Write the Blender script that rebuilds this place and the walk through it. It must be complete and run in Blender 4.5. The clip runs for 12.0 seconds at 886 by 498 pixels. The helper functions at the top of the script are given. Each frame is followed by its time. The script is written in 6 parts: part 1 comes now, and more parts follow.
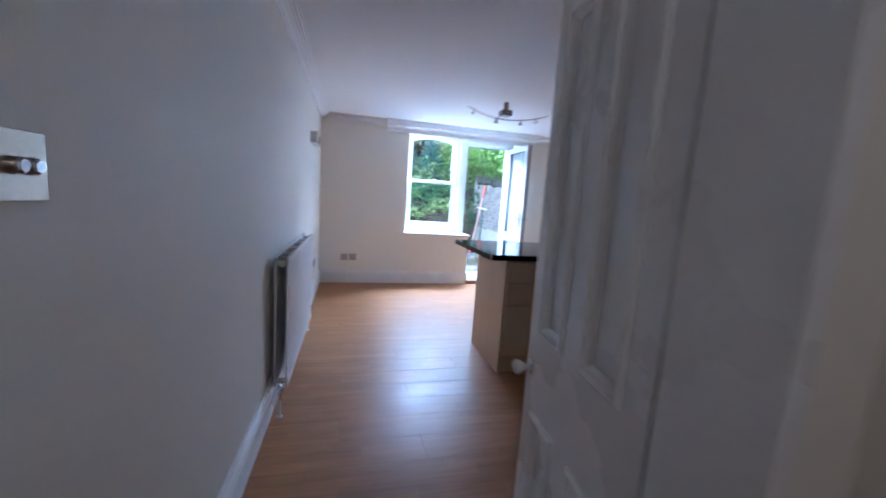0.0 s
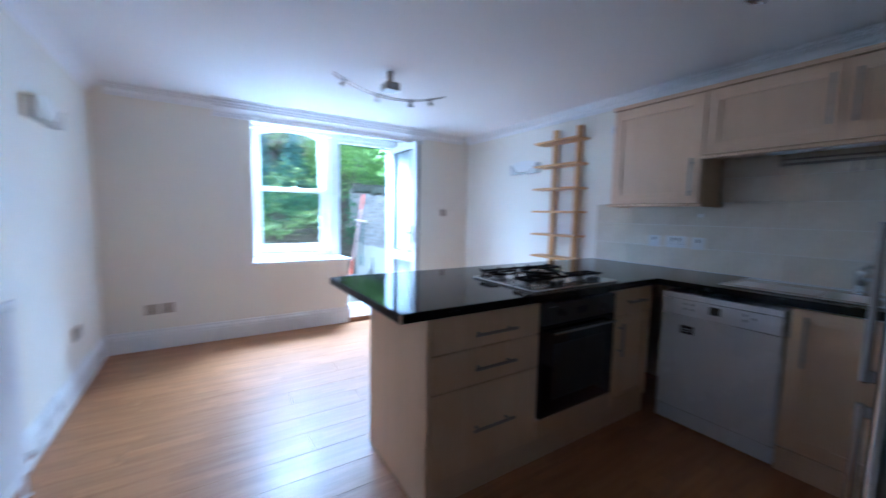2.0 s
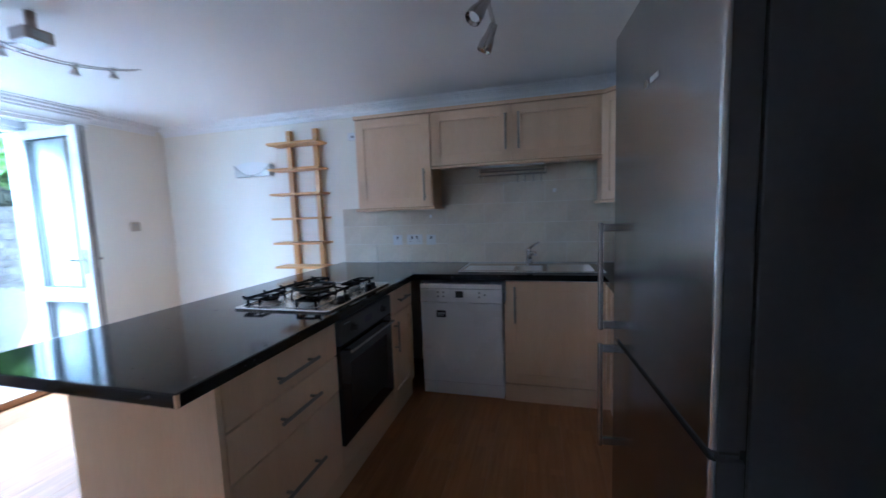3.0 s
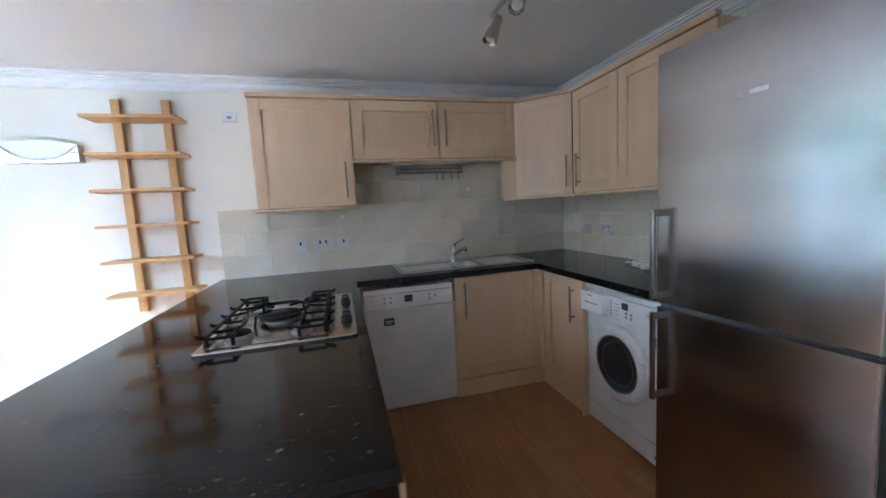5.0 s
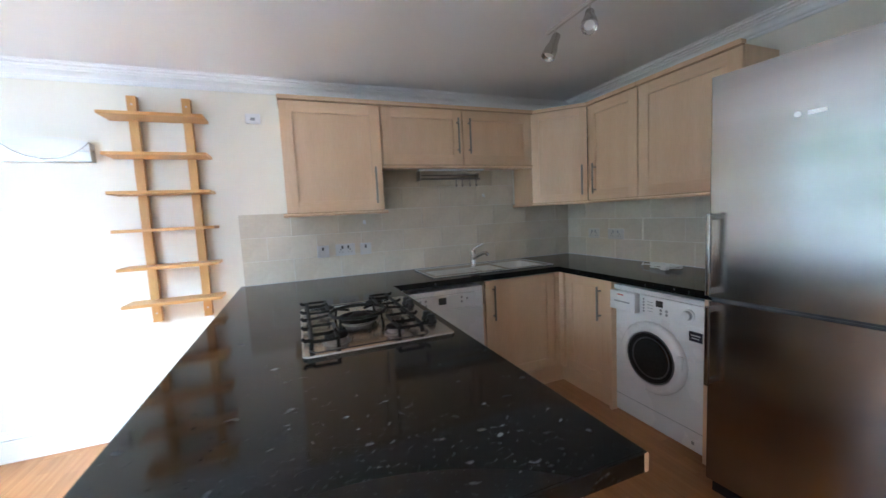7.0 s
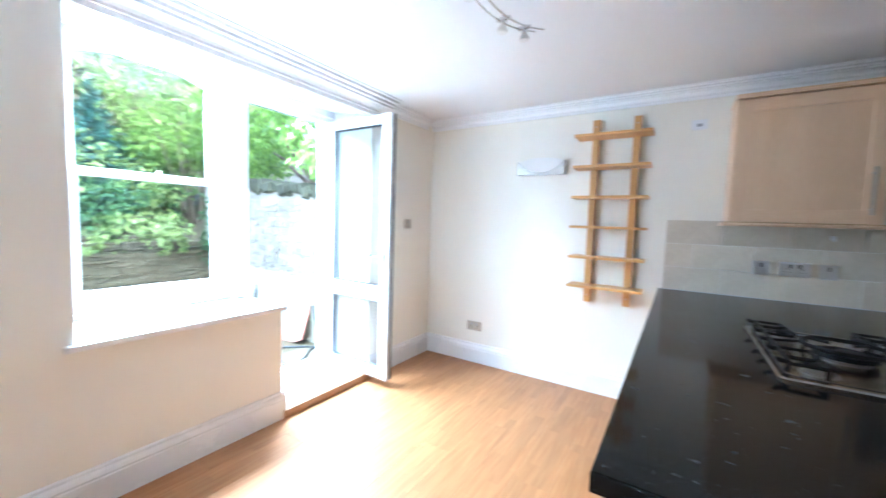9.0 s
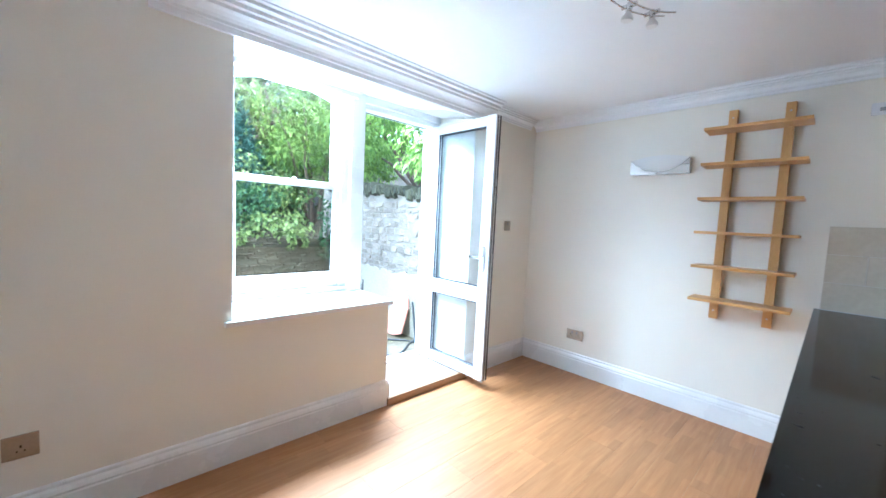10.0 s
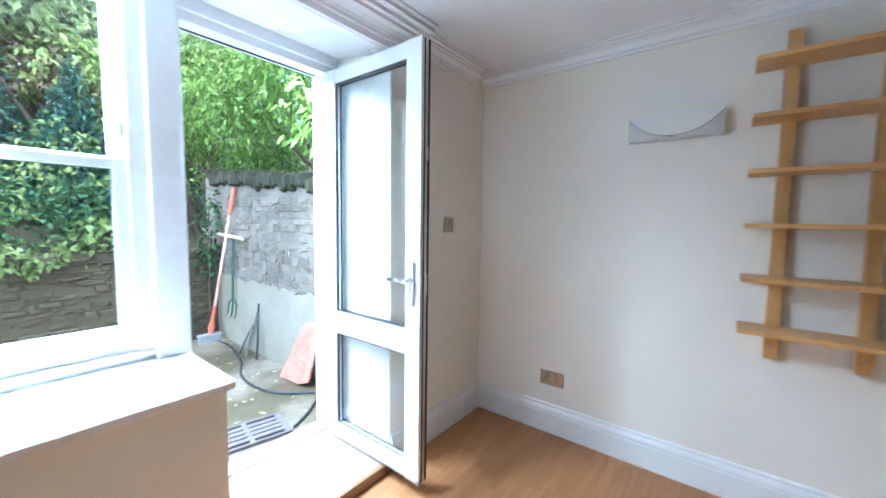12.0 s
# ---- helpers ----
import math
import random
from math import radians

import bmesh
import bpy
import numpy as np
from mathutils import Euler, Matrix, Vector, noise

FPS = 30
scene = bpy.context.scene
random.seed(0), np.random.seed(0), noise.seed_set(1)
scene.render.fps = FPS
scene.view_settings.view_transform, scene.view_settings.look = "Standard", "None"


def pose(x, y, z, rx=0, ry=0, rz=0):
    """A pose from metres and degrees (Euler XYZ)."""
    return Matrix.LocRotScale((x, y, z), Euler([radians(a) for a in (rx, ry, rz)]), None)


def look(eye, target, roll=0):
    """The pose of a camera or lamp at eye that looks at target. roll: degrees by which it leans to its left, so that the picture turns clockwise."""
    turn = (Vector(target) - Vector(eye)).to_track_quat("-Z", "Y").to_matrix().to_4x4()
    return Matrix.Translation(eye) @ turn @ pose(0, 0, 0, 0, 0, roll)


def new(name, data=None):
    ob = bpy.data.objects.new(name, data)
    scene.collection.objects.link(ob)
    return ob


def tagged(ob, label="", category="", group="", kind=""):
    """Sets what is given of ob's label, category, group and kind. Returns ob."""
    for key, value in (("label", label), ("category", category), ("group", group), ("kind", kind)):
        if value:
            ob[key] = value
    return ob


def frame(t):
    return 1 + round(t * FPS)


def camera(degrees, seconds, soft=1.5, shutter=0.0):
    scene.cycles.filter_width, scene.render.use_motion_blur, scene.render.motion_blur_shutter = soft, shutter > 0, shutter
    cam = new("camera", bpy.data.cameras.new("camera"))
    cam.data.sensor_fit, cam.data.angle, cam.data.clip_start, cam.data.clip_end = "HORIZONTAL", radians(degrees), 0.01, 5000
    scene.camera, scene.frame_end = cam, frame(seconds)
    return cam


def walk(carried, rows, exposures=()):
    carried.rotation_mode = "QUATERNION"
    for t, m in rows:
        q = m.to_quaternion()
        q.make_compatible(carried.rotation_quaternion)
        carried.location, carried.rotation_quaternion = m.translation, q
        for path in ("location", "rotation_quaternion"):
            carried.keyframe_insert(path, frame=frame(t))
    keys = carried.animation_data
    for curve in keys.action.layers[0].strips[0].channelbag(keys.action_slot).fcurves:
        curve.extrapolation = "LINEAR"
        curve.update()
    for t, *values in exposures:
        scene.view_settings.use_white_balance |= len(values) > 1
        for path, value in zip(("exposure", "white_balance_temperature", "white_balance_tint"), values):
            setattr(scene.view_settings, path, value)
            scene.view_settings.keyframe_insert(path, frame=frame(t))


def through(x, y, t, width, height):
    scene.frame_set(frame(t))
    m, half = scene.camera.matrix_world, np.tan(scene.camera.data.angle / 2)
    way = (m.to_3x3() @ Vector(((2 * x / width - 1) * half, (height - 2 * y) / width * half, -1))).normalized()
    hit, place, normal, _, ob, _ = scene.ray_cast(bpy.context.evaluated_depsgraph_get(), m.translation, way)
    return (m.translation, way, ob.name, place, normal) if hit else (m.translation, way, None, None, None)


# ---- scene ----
cam = camera(100.1, 12.0, shutter=0.5)
PATH = [
    (0, (-0.106, -0.144, 1.275), (0.38, 1.778, 1.013), 3.8),
    (0.5, (-0.075, 0.186, 1.304), (0.128, 2.158, 1.045), 3.5),
    (1, (0.012, 0.532, 1.32), (0.117, 2.513, 1.072), 3.1),
    (1.5, (0.128, 0.821, 1.317), (0.567, 2.759, 1.097), 2.4),
    (1.8, (0.2, 0.986, 1.289), (1.018, 2.801, 1.096), 1.7),
    (2, (0.256, 1.056, 1.292), (1.33, 2.733, 1.107), 1.1),
    (2.2, (0.264, 1.145, 1.293), (1.611, 2.614, 1.12), 0.5),
    (2.5, (0.254, 1.257, 1.3), (1.912, 2.364, 1.133), -0.5),
    (3, (0.175, 1.403, 1.343), (2.098, 1.917, 1.151), -2.0),
    (3.5, (0.254, 1.672, 1.319), (2.231, 1.895, 1.122), -2.2),
    (3.7, (0.277, 1.758, 1.326), (2.264, 1.875, 1.126), -2.5),
    (5.3, (0.339, 2.473, 1.338), (2.246, 1.91, 1.129), -3.0),
    (5.5, (0.382, 2.533, 1.329), (2.29, 1.967, 1.124), -2.9),
    (6, (0.464, 2.673, 1.333), (2.367, 2.093, 1.128), -2.8),
    (6.5, (0.471, 2.727, 1.345), (2.351, 2.073, 1.153), -2.8),
    (6.7, (0.457, 2.771, 1.342), (2.306, 2.031, 1.159), -2.9),
    (8.3, (0.239, 3.118, 1.359), (2.227, 3.275, 1.212), -0.5),
    (8.5, (0.242, 3.135, 1.357), (2.178, 3.614, 1.214), 0.4),
    (9, (0.189, 3.136, 1.341), (1.874, 4.203, 1.197), 1.9),
    (9.5, (0.145, 3.168, 1.335), (1.631, 4.499, 1.19), 2.7),
    (10, (0.146, 3.189, 1.332), (1.522, 4.634, 1.181), 2.8),
    (10.5, (0.197, 3.275, 1.329), (1.557, 4.733, 1.176), 2.5),
    (11, (0.346, 3.416, 1.319), (1.821, 4.757, 1.163), 1.6),
    (11.5, (0.684, 3.617, 1.305), (2.269, 4.829, 1.161), 1.0),
    (12, (1.108, 3.9, 1.344), (2.684, 5.123, 1.19), 0.8),
]
walk(cam, [(t, look(eye, target, roll)) for t, eye, target, roll in PATH],
     [(0.0, 4.27, 4330, 11), (0.5, 4.34, 4170, 7), (1.0, 4.35, 4130, 7), (1.5, 4.36, 4190, 7), (2.5, 4.43, 4070, 5), (3.5, 4.76, 4370, 4), (5.5, 5.28, 4820, 3), (6.5, 5.34, 5000, 3), (8.5, 5.3, 4760, 4), (9.5, 4.77, 4790, 3), (11.0, 4.27, 4830, 3), (12.0, 4.03, 4920, 4)])


# ---- daylight: bright overcast sky over the yard ----
world = bpy.data.worlds.new("sky")
scene.world = world
world.use_nodes = True
wn, wl = world.node_tree.nodes, world.node_tree.links
sky = wn.new("ShaderNodeTexSky")
sky.sky_type = "NISHITA"
sky.sun_disc = False
sky.sun_elevation = radians(52)
sky.sun_rotation = radians(200)
sky.dust_density = 4.0
sky.air_density = 1.3
wl.new(sky.outputs[0], wn["Background"].inputs[0])
wn["Background"].inputs[1].default_value = 0.115
sun_data = bpy.data.lights.new("sun", "SUN")
sun_data.energy, sun_data.angle, sun_data.color = 0.45, radians(40), (1.0, 0.975, 0.94)
sun = new("sun", sun_data)
sun.matrix_world = look((0, 0, 20), (-1.6, -2.4, 14.0))
# added lamp, boosts sky light through garden door and window, just outside their heads
opening_data = bpy.data.lights.new("sky_boost_lamp", "AREA")
opening_data.shape, opening_data.size, opening_data.size_y = "RECTANGLE", 2.5, 0.6
opening_data.energy, opening_data.color = 34.0, (0.88, 0.95, 1.0)
opening = new("sky_boost_lamp", opening_data)
opening.matrix_world = look((1.57, 6.30, 2.66), (1.57, 5.35, 2.02))
# warm light of the hall behind the start of the walk
hall_data = bpy.data.lights.new("hall_light", "AREA")
hall_data.shape, hall_data.size = "DISK", 0.3
hall_data.energy, hall_data.color = 0.15, (1.0, 0.74, 0.54)
hall = new("hall_light", hall_data)
hall.matrix_world = look((0.1, -1.35, 2.25), (0.62, 0.7, 1.1))

# ---- materials ----
def nodes_of(name):
    m = bpy.data.materials.new(name)
    m.use_nodes = True
    return m, m.node_tree.nodes, m.node_tree.links


def surface(name, dark, light, rough=0.5, metal=0.0, scale=3.0, fine=60.0, stretch=(1, 1, 1), bump=0.05, rough_var=0.08,
            vary=0.0, coat=0.0, island=False, spec=0.5):
    """Two tones mixed by broad and fine noise, with fine relief; vary shifts the value from object to object."""
    m, n, k = nodes_of(name)
    p = n["Principled BSDF"]
    p.inputs["Metallic"].default_value = metal
    p.inputs["Coat Weight"].default_value = coat
    p.inputs["Coat Roughness"].default_value = 0.08
    p.inputs["Specular IOR Level"].default_value = spec
    tc, mp = n.new("ShaderNodeTexCoord"), n.new("ShaderNodeMapping")
    mp.inputs["Scale"].default_value = stretch
    k.new(tc.outputs["Object"], mp.inputs["Vector"])
    a, b = n.new("ShaderNodeTexNoise"), n.new("ShaderNodeTexNoise")
    a.inputs["Scale"].default_value, a.inputs["Detail"].default_value = scale, 5
    b.inputs["Scale"].default_value, b.inputs["Detail"].default_value = fine, 4
    k.new(mp.outputs[0], a.inputs["Vector"])
    k.new(mp.outputs[0], b.inputs["Vector"])
    mixed = n.new("ShaderNodeMath")
    mixed.operation = "MULTIPLY_ADD"
    mixed.inputs[1].default_value = 0.4
    half = n.new("ShaderNodeMath")
    half.operation = "MULTIPLY"
    half.inputs[1].default_value = 0.6
    k.new(a.outputs[0], half.inputs[0])
    k.new(b.outputs[0], mixed.inputs[0])
    k.new(half.outputs[0], mixed.inputs[2])
    ramp = n.new("ShaderNodeValToRGB")
    ramp.color_ramp.elements[0].position, ramp.color_ramp.elements[1].position = 0.3, 0.7
    ramp.color_ramp.elements[0].color, ramp.color_ramp.elements[1].color = (*dark, 1), (*light, 1)
    k.new(mixed.outputs[0], ramp.inputs[0])
    out = ramp.outputs[0]
    if vary:
        src = n.new("ShaderNodeNewGeometry").outputs["Random Per Island"] if island else n.new("ShaderNodeObjectInfo").outputs["Random"]
        hsv, rng = n.new("ShaderNodeHueSaturation"), n.new("ShaderNodeMapRange")
        rng.inputs["To Min"].default_value, rng.inputs["To Max"].default_value = 1 - vary, 1 + vary
        k.new(src, rng.inputs[0])
        k.new(rng.outputs[0], hsv.inputs["Value"])
        k.new(out, hsv.inputs["Color"])
        out = hsv.outputs[0]
    k.new(out, p.inputs["Base Color"])
    rr = n.new("ShaderNodeMapRange")
    rr.inputs["To Min"].default_value, rr.inputs["To Max"].default_value = max(0.02, rough - rough_var), rough + rough_var
    k.new(a.outputs[0], rr.inputs[0])
    k.new(rr.outputs[0], p.inputs["Roughness"])
    if bump:
        bp = n.new("ShaderNodeBump")
        bp.inputs["Strength"].default_value, bp.inputs["Distance"].default_value = bump, 0.01
        k.new(mixed.outputs[0], bp.inputs["Height"])
        k.new(bp.outputs[0], p.inputs["Normal"])
    return m


M_WALL = surface("cream_wall_paint", (0.83, 0.79, 0.695), (0.87, 0.835, 0.745), 0.62, scale=0.9, fine=140, bump=0.03)
M_CEIL = surface("white_ceiling_paint", (0.86, 0.86, 0.86), (0.90, 0.90, 0.90), 0.75, scale=0.8, fine=120, bump=0.02)
M_TRIM = surface("white_gloss_paint", (0.79, 0.79, 0.78), (0.84, 0.84, 0.83), 0.28, scale=2, fine=50, bump=0.015)
M_PVC = surface("white_plastic_frame", (0.80, 0.81, 0.82), (0.85, 0.86, 0.87), 0.25, scale=2, fine=50, bump=0.005)
M_ENAMEL = surface("white_enamel", (0.78, 0.78, 0.79), (0.82, 0.82, 0.83), 0.28, scale=3, fine=90, bump=0.004)
M_RAD = surface("white_radiator_enamel", (0.76, 0.76, 0.77), (0.81, 0.81, 0.81), 0.35, scale=3, fine=80, bump=0.01)
M_MAPLE = surface("maple_veneer", (0.69, 0.475, 0.29), (0.78, 0.57, 0.375), 0.42, scale=1.6, fine=22, stretch=(6, 6, 0.7), bump=0.015, vary=0.03)
M_MAPLE_H = surface("maple_veneer_across", (0.69, 0.475, 0.29), (0.78, 0.57, 0.375), 0.42, scale=1.6, fine=22, stretch=(0.7, 0.7, 6), bump=0.015, vary=0.03)
M_EDGE = surface("maple_edging", (0.40, 0.24, 0.12), (0.50, 0.31, 0.17), 0.45, scale=3, fine=40, bump=0.01)
# near-black colour for the shade inside the gap between two wall units
M_GAP_SHADE = surface("painted_gap_shade", (0.03, 0.022, 0.015), (0.05, 0.035, 0.025), 0.8, bump=0)
M_PINE = surface("oiled_pine", (0.56, 0.295, 0.090), (0.73, 0.435, 0.160), 0.42, scale=2.2, fine=30, stretch=(5, 1, 5), bump=0.04, vary=0.06)
M_PINE_V = surface("oiled_pine_upright", (0.56, 0.295, 0.090), (0.73, 0.435, 0.160), 0.42, scale=2.2, fine=30, stretch=(5, 5, 0.8), bump=0.04, vary=0.06)
M_NOSE = surface("oak_threshold", (0.22, 0.12, 0.055), (0.36, 0.21, 0.10), 0.4, scale=3, fine=40, stretch=(1, 6, 6), bump=0.05)
M_LINO = surface("pale_worn_lino", (0.30, 0.225, 0.175), (0.40, 0.32, 0.26), 0.45, scale=4, fine=60, bump=0.03)
M_CHROME = surface("chrome", (0.62, 0.62, 0.63), (0.70, 0.70, 0.71), 0.12, 1.0, bump=0.0, rough_var=0.05)
M_NICKEL = surface("brushed_nickel", (0.55, 0.53, 0.50), (0.66, 0.64, 0.61), 0.30, 1.0, scale=4, fine=200, stretch=(1, 1, 8), bump=0.01)
M_HANDLE = surface("dull_steel_bar", (0.26, 0.235, 0.21), (0.36, 0.33, 0.30), 0.34, 1.0, scale=4, fine=200, stretch=(1, 1, 8), bump=0.01)
M_PLATE = surface("polished_steel_plate", (0.60, 0.60, 0.60), (0.68, 0.68, 0.68), 0.34, 1.0, scale=4, fine=90, bump=0.005)
M_BRASSY = surface("satin_brass_plate", (0.42, 0.37, 0.30), (0.52, 0.46, 0.38), 0.32, 1.0, scale=4, fine=90, bump=0.01)
M_STEEL = surface("brushed_stainless_steel", (0.36, 0.36, 0.36), (0.43, 0.43, 0.43), 0.24, 1.0, scale=1.2, fine=160, stretch=(0.3, 0.3, 10), bump=0.008, rough_var=0.04)
M_STEEL.node_tree.nodes["Principled BSDF"].inputs["Anisotropic"].default_value = 0.55
M_SPOT = surface("satin_nickel_spot", (0.40, 0.385, 0.365), (0.52, 0.50, 0.48), 0.20, 1.0, scale=4, fine=120, bump=0.006)
M_TRAY = surface("polished_hob_steel", (0.48, 0.478, 0.475), (0.58, 0.578, 0.575), 0.22, 1.0, scale=3, fine=120, bump=0.004)
M_SINK = surface("sink_steel", (0.70, 0.70, 0.69), (0.80, 0.80, 0.79), 0.33, 1.0, scale=3, fine=120, bump=0.01)
M_FRIDGE_SIDE = surface("dark_grey_painted_steel", (0.060, 0.062, 0.066), (0.08, 0.082, 0.086), 0.45, bump=0.01)
M_IRON = surface("black_cast_iron", (0.006, 0.006, 0.006), (0.013, 0.013, 0.013), 0.5, scale=20, fine=200, bump=0.06, spec=0.15)
M_BLACK = surface("black_plastic", (0.012, 0.012, 0.013), (0.022, 0.022, 0.023), 0.38, bump=0.01)
M_GREYPL = surface("grey_plastic", (0.28, 0.29, 0.30), (0.36, 0.37, 0.38), 0.4, bump=0.01)
M_OVEN = surface("black_oven_glass", (0.010, 0.010, 0.011), (0.016, 0.016, 0.017), 0.07, scale=2, bump=0.0, rough_var=0.03)
M_TILE = surface("cream_ceramic_tile", (0.62, 0.55, 0.435), (0.72, 0.65, 0.53), 0.2, scale=5, fine=45, bump=0.012, vary=0.045)
M_GROUT = surface("pale_grout", (0.67, 0.63, 0.555), (0.75, 0.715, 0.64), 0.8, scale=8, fine=120, bump=0.05)
M_LABEL = surface("dark_blue_sticker", (0.012, 0.014, 0.035), (0.02, 0.022, 0.05), 0.35, bump=0)
M_PALE = surface("pale_print", (0.62, 0.63, 0.65), (0.70, 0.71, 0.73), 0.5, bump=0)
M_RED = surface("red_print", (0.45, 0.03, 0.03), (0.55, 0.05, 0.04), 0.5, bump=0)
M_BOWL = surface("frosted_white_glass", (0.80, 0.785, 0.75), (0.85, 0.84, 0.81), 0.3, bump=0.0)
M_CABLE = surface("white_cable", (0.70, 0.70, 0.68), (0.78, 0.78, 0.76), 0.4, bump=0.0)
M_DRUM = surface("dark_steel_drum", (0.10, 0.10, 0.105), (0.17, 0.17, 0.18), 0.35, 1.0, scale=6, fine=80, bump=0.02)
M_TUB = surface("dark_door_glass", (0.020, 0.022, 0.025), (0.038, 0.040, 0.045), 0.08, bump=0, rough_var=0.02)
M_STONE = surface("grey_brown_rubble_stone", (0.11, 0.09, 0.066), (0.25, 0.21, 0.16), 0.85, scale=7, fine=55, bump=0.5, vary=0.22)
M_COPING = surface("mossy_coping_stone", (0.018, 0.020, 0.008), (0.055, 0.050, 0.026), 0.9, scale=9, fine=60, bump=0.5, vary=0.25)
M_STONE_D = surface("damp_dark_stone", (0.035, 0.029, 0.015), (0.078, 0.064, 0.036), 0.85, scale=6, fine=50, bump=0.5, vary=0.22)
M_MORTAR = surface("lime_mortar", (0.16, 0.14, 0.11), (0.26, 0.23, 0.185), 0.9, scale=6, fine=60, bump=0.4)
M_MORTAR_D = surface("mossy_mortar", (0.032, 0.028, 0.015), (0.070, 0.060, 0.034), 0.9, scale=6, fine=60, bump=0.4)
M_RENDER = surface("weathered_cement_render", (0.22, 0.19, 0.13), (0.35, 0.315, 0.24), 0.85, scale=2.2, fine=45, bump=0.15)
M_BRICK_OUT = surface("pale_outside_render", (0.55, 0.53, 0.48), (0.66, 0.64, 0.59), 0.85, scale=2, fine=60, bump=0.15)
M_SOIL = surface("leaf_littered_soil", (0.02, 0.017, 0.010), (0.06, 0.05, 0.028), 0.95, scale=5, fine=60, bump=0.6)
M_BARK = surface("brown_bark", (0.045, 0.032, 0.022), (0.12, 0.085, 0.06), 0.9, scale=14, fine=90, bump=0.5)
M_RUST = surface("flaking_rust_painted_board", (0.42, 0.13, 0.075), (0.55, 0.27, 0.19), 0.8, scale=7, fine=38, bump=0.3)
M_ORANGE = surface("orange_painted_shaft", (0.55, 0.10, 0.05), (0.68, 0.17, 0.09), 0.45, scale=8, bump=0.02)
M_PINKSH = surface("faded_red_shaft", (0.58, 0.32, 0.27), (0.72, 0.48, 0.42), 0.5, scale=8, bump=0.02)
M_GREENSH = surface("dark_green_shaft", (0.015, 0.06, 0.045), (0.03, 0.10, 0.075), 0.45, scale=8, bump=0.02)
M_ASHWOOD = surface("weathered_ash_handle", (0.45, 0.36, 0.24), (0.60, 0.50, 0.36), 0.65, scale=8, fine=50, bump=0.05)
M_HOSE = surface("black_rubber_hose", (0.018, 0.02, 0.02), (0.04, 0.042, 0.042), 0.5, scale=20, bump=0.03)
M_GRATE = surface("brown_grey_rubber_mat", (0.10, 0.085, 0.085), (0.17, 0.145, 0.14), 0.6, scale=12, bump=0.1)
M_BRISTLE = surface("grey_bristles", (0.22, 0.24, 0.26), (0.36, 0.39, 0.42), 0.8, scale=60, bump=0.3)
M_LITTER = surface("fallen_leaf", (0.30, 0.24, 0.10), (0.50, 0.44, 0.24), 0.8, scale=20, bump=0.05, vary=0.3, island=True)


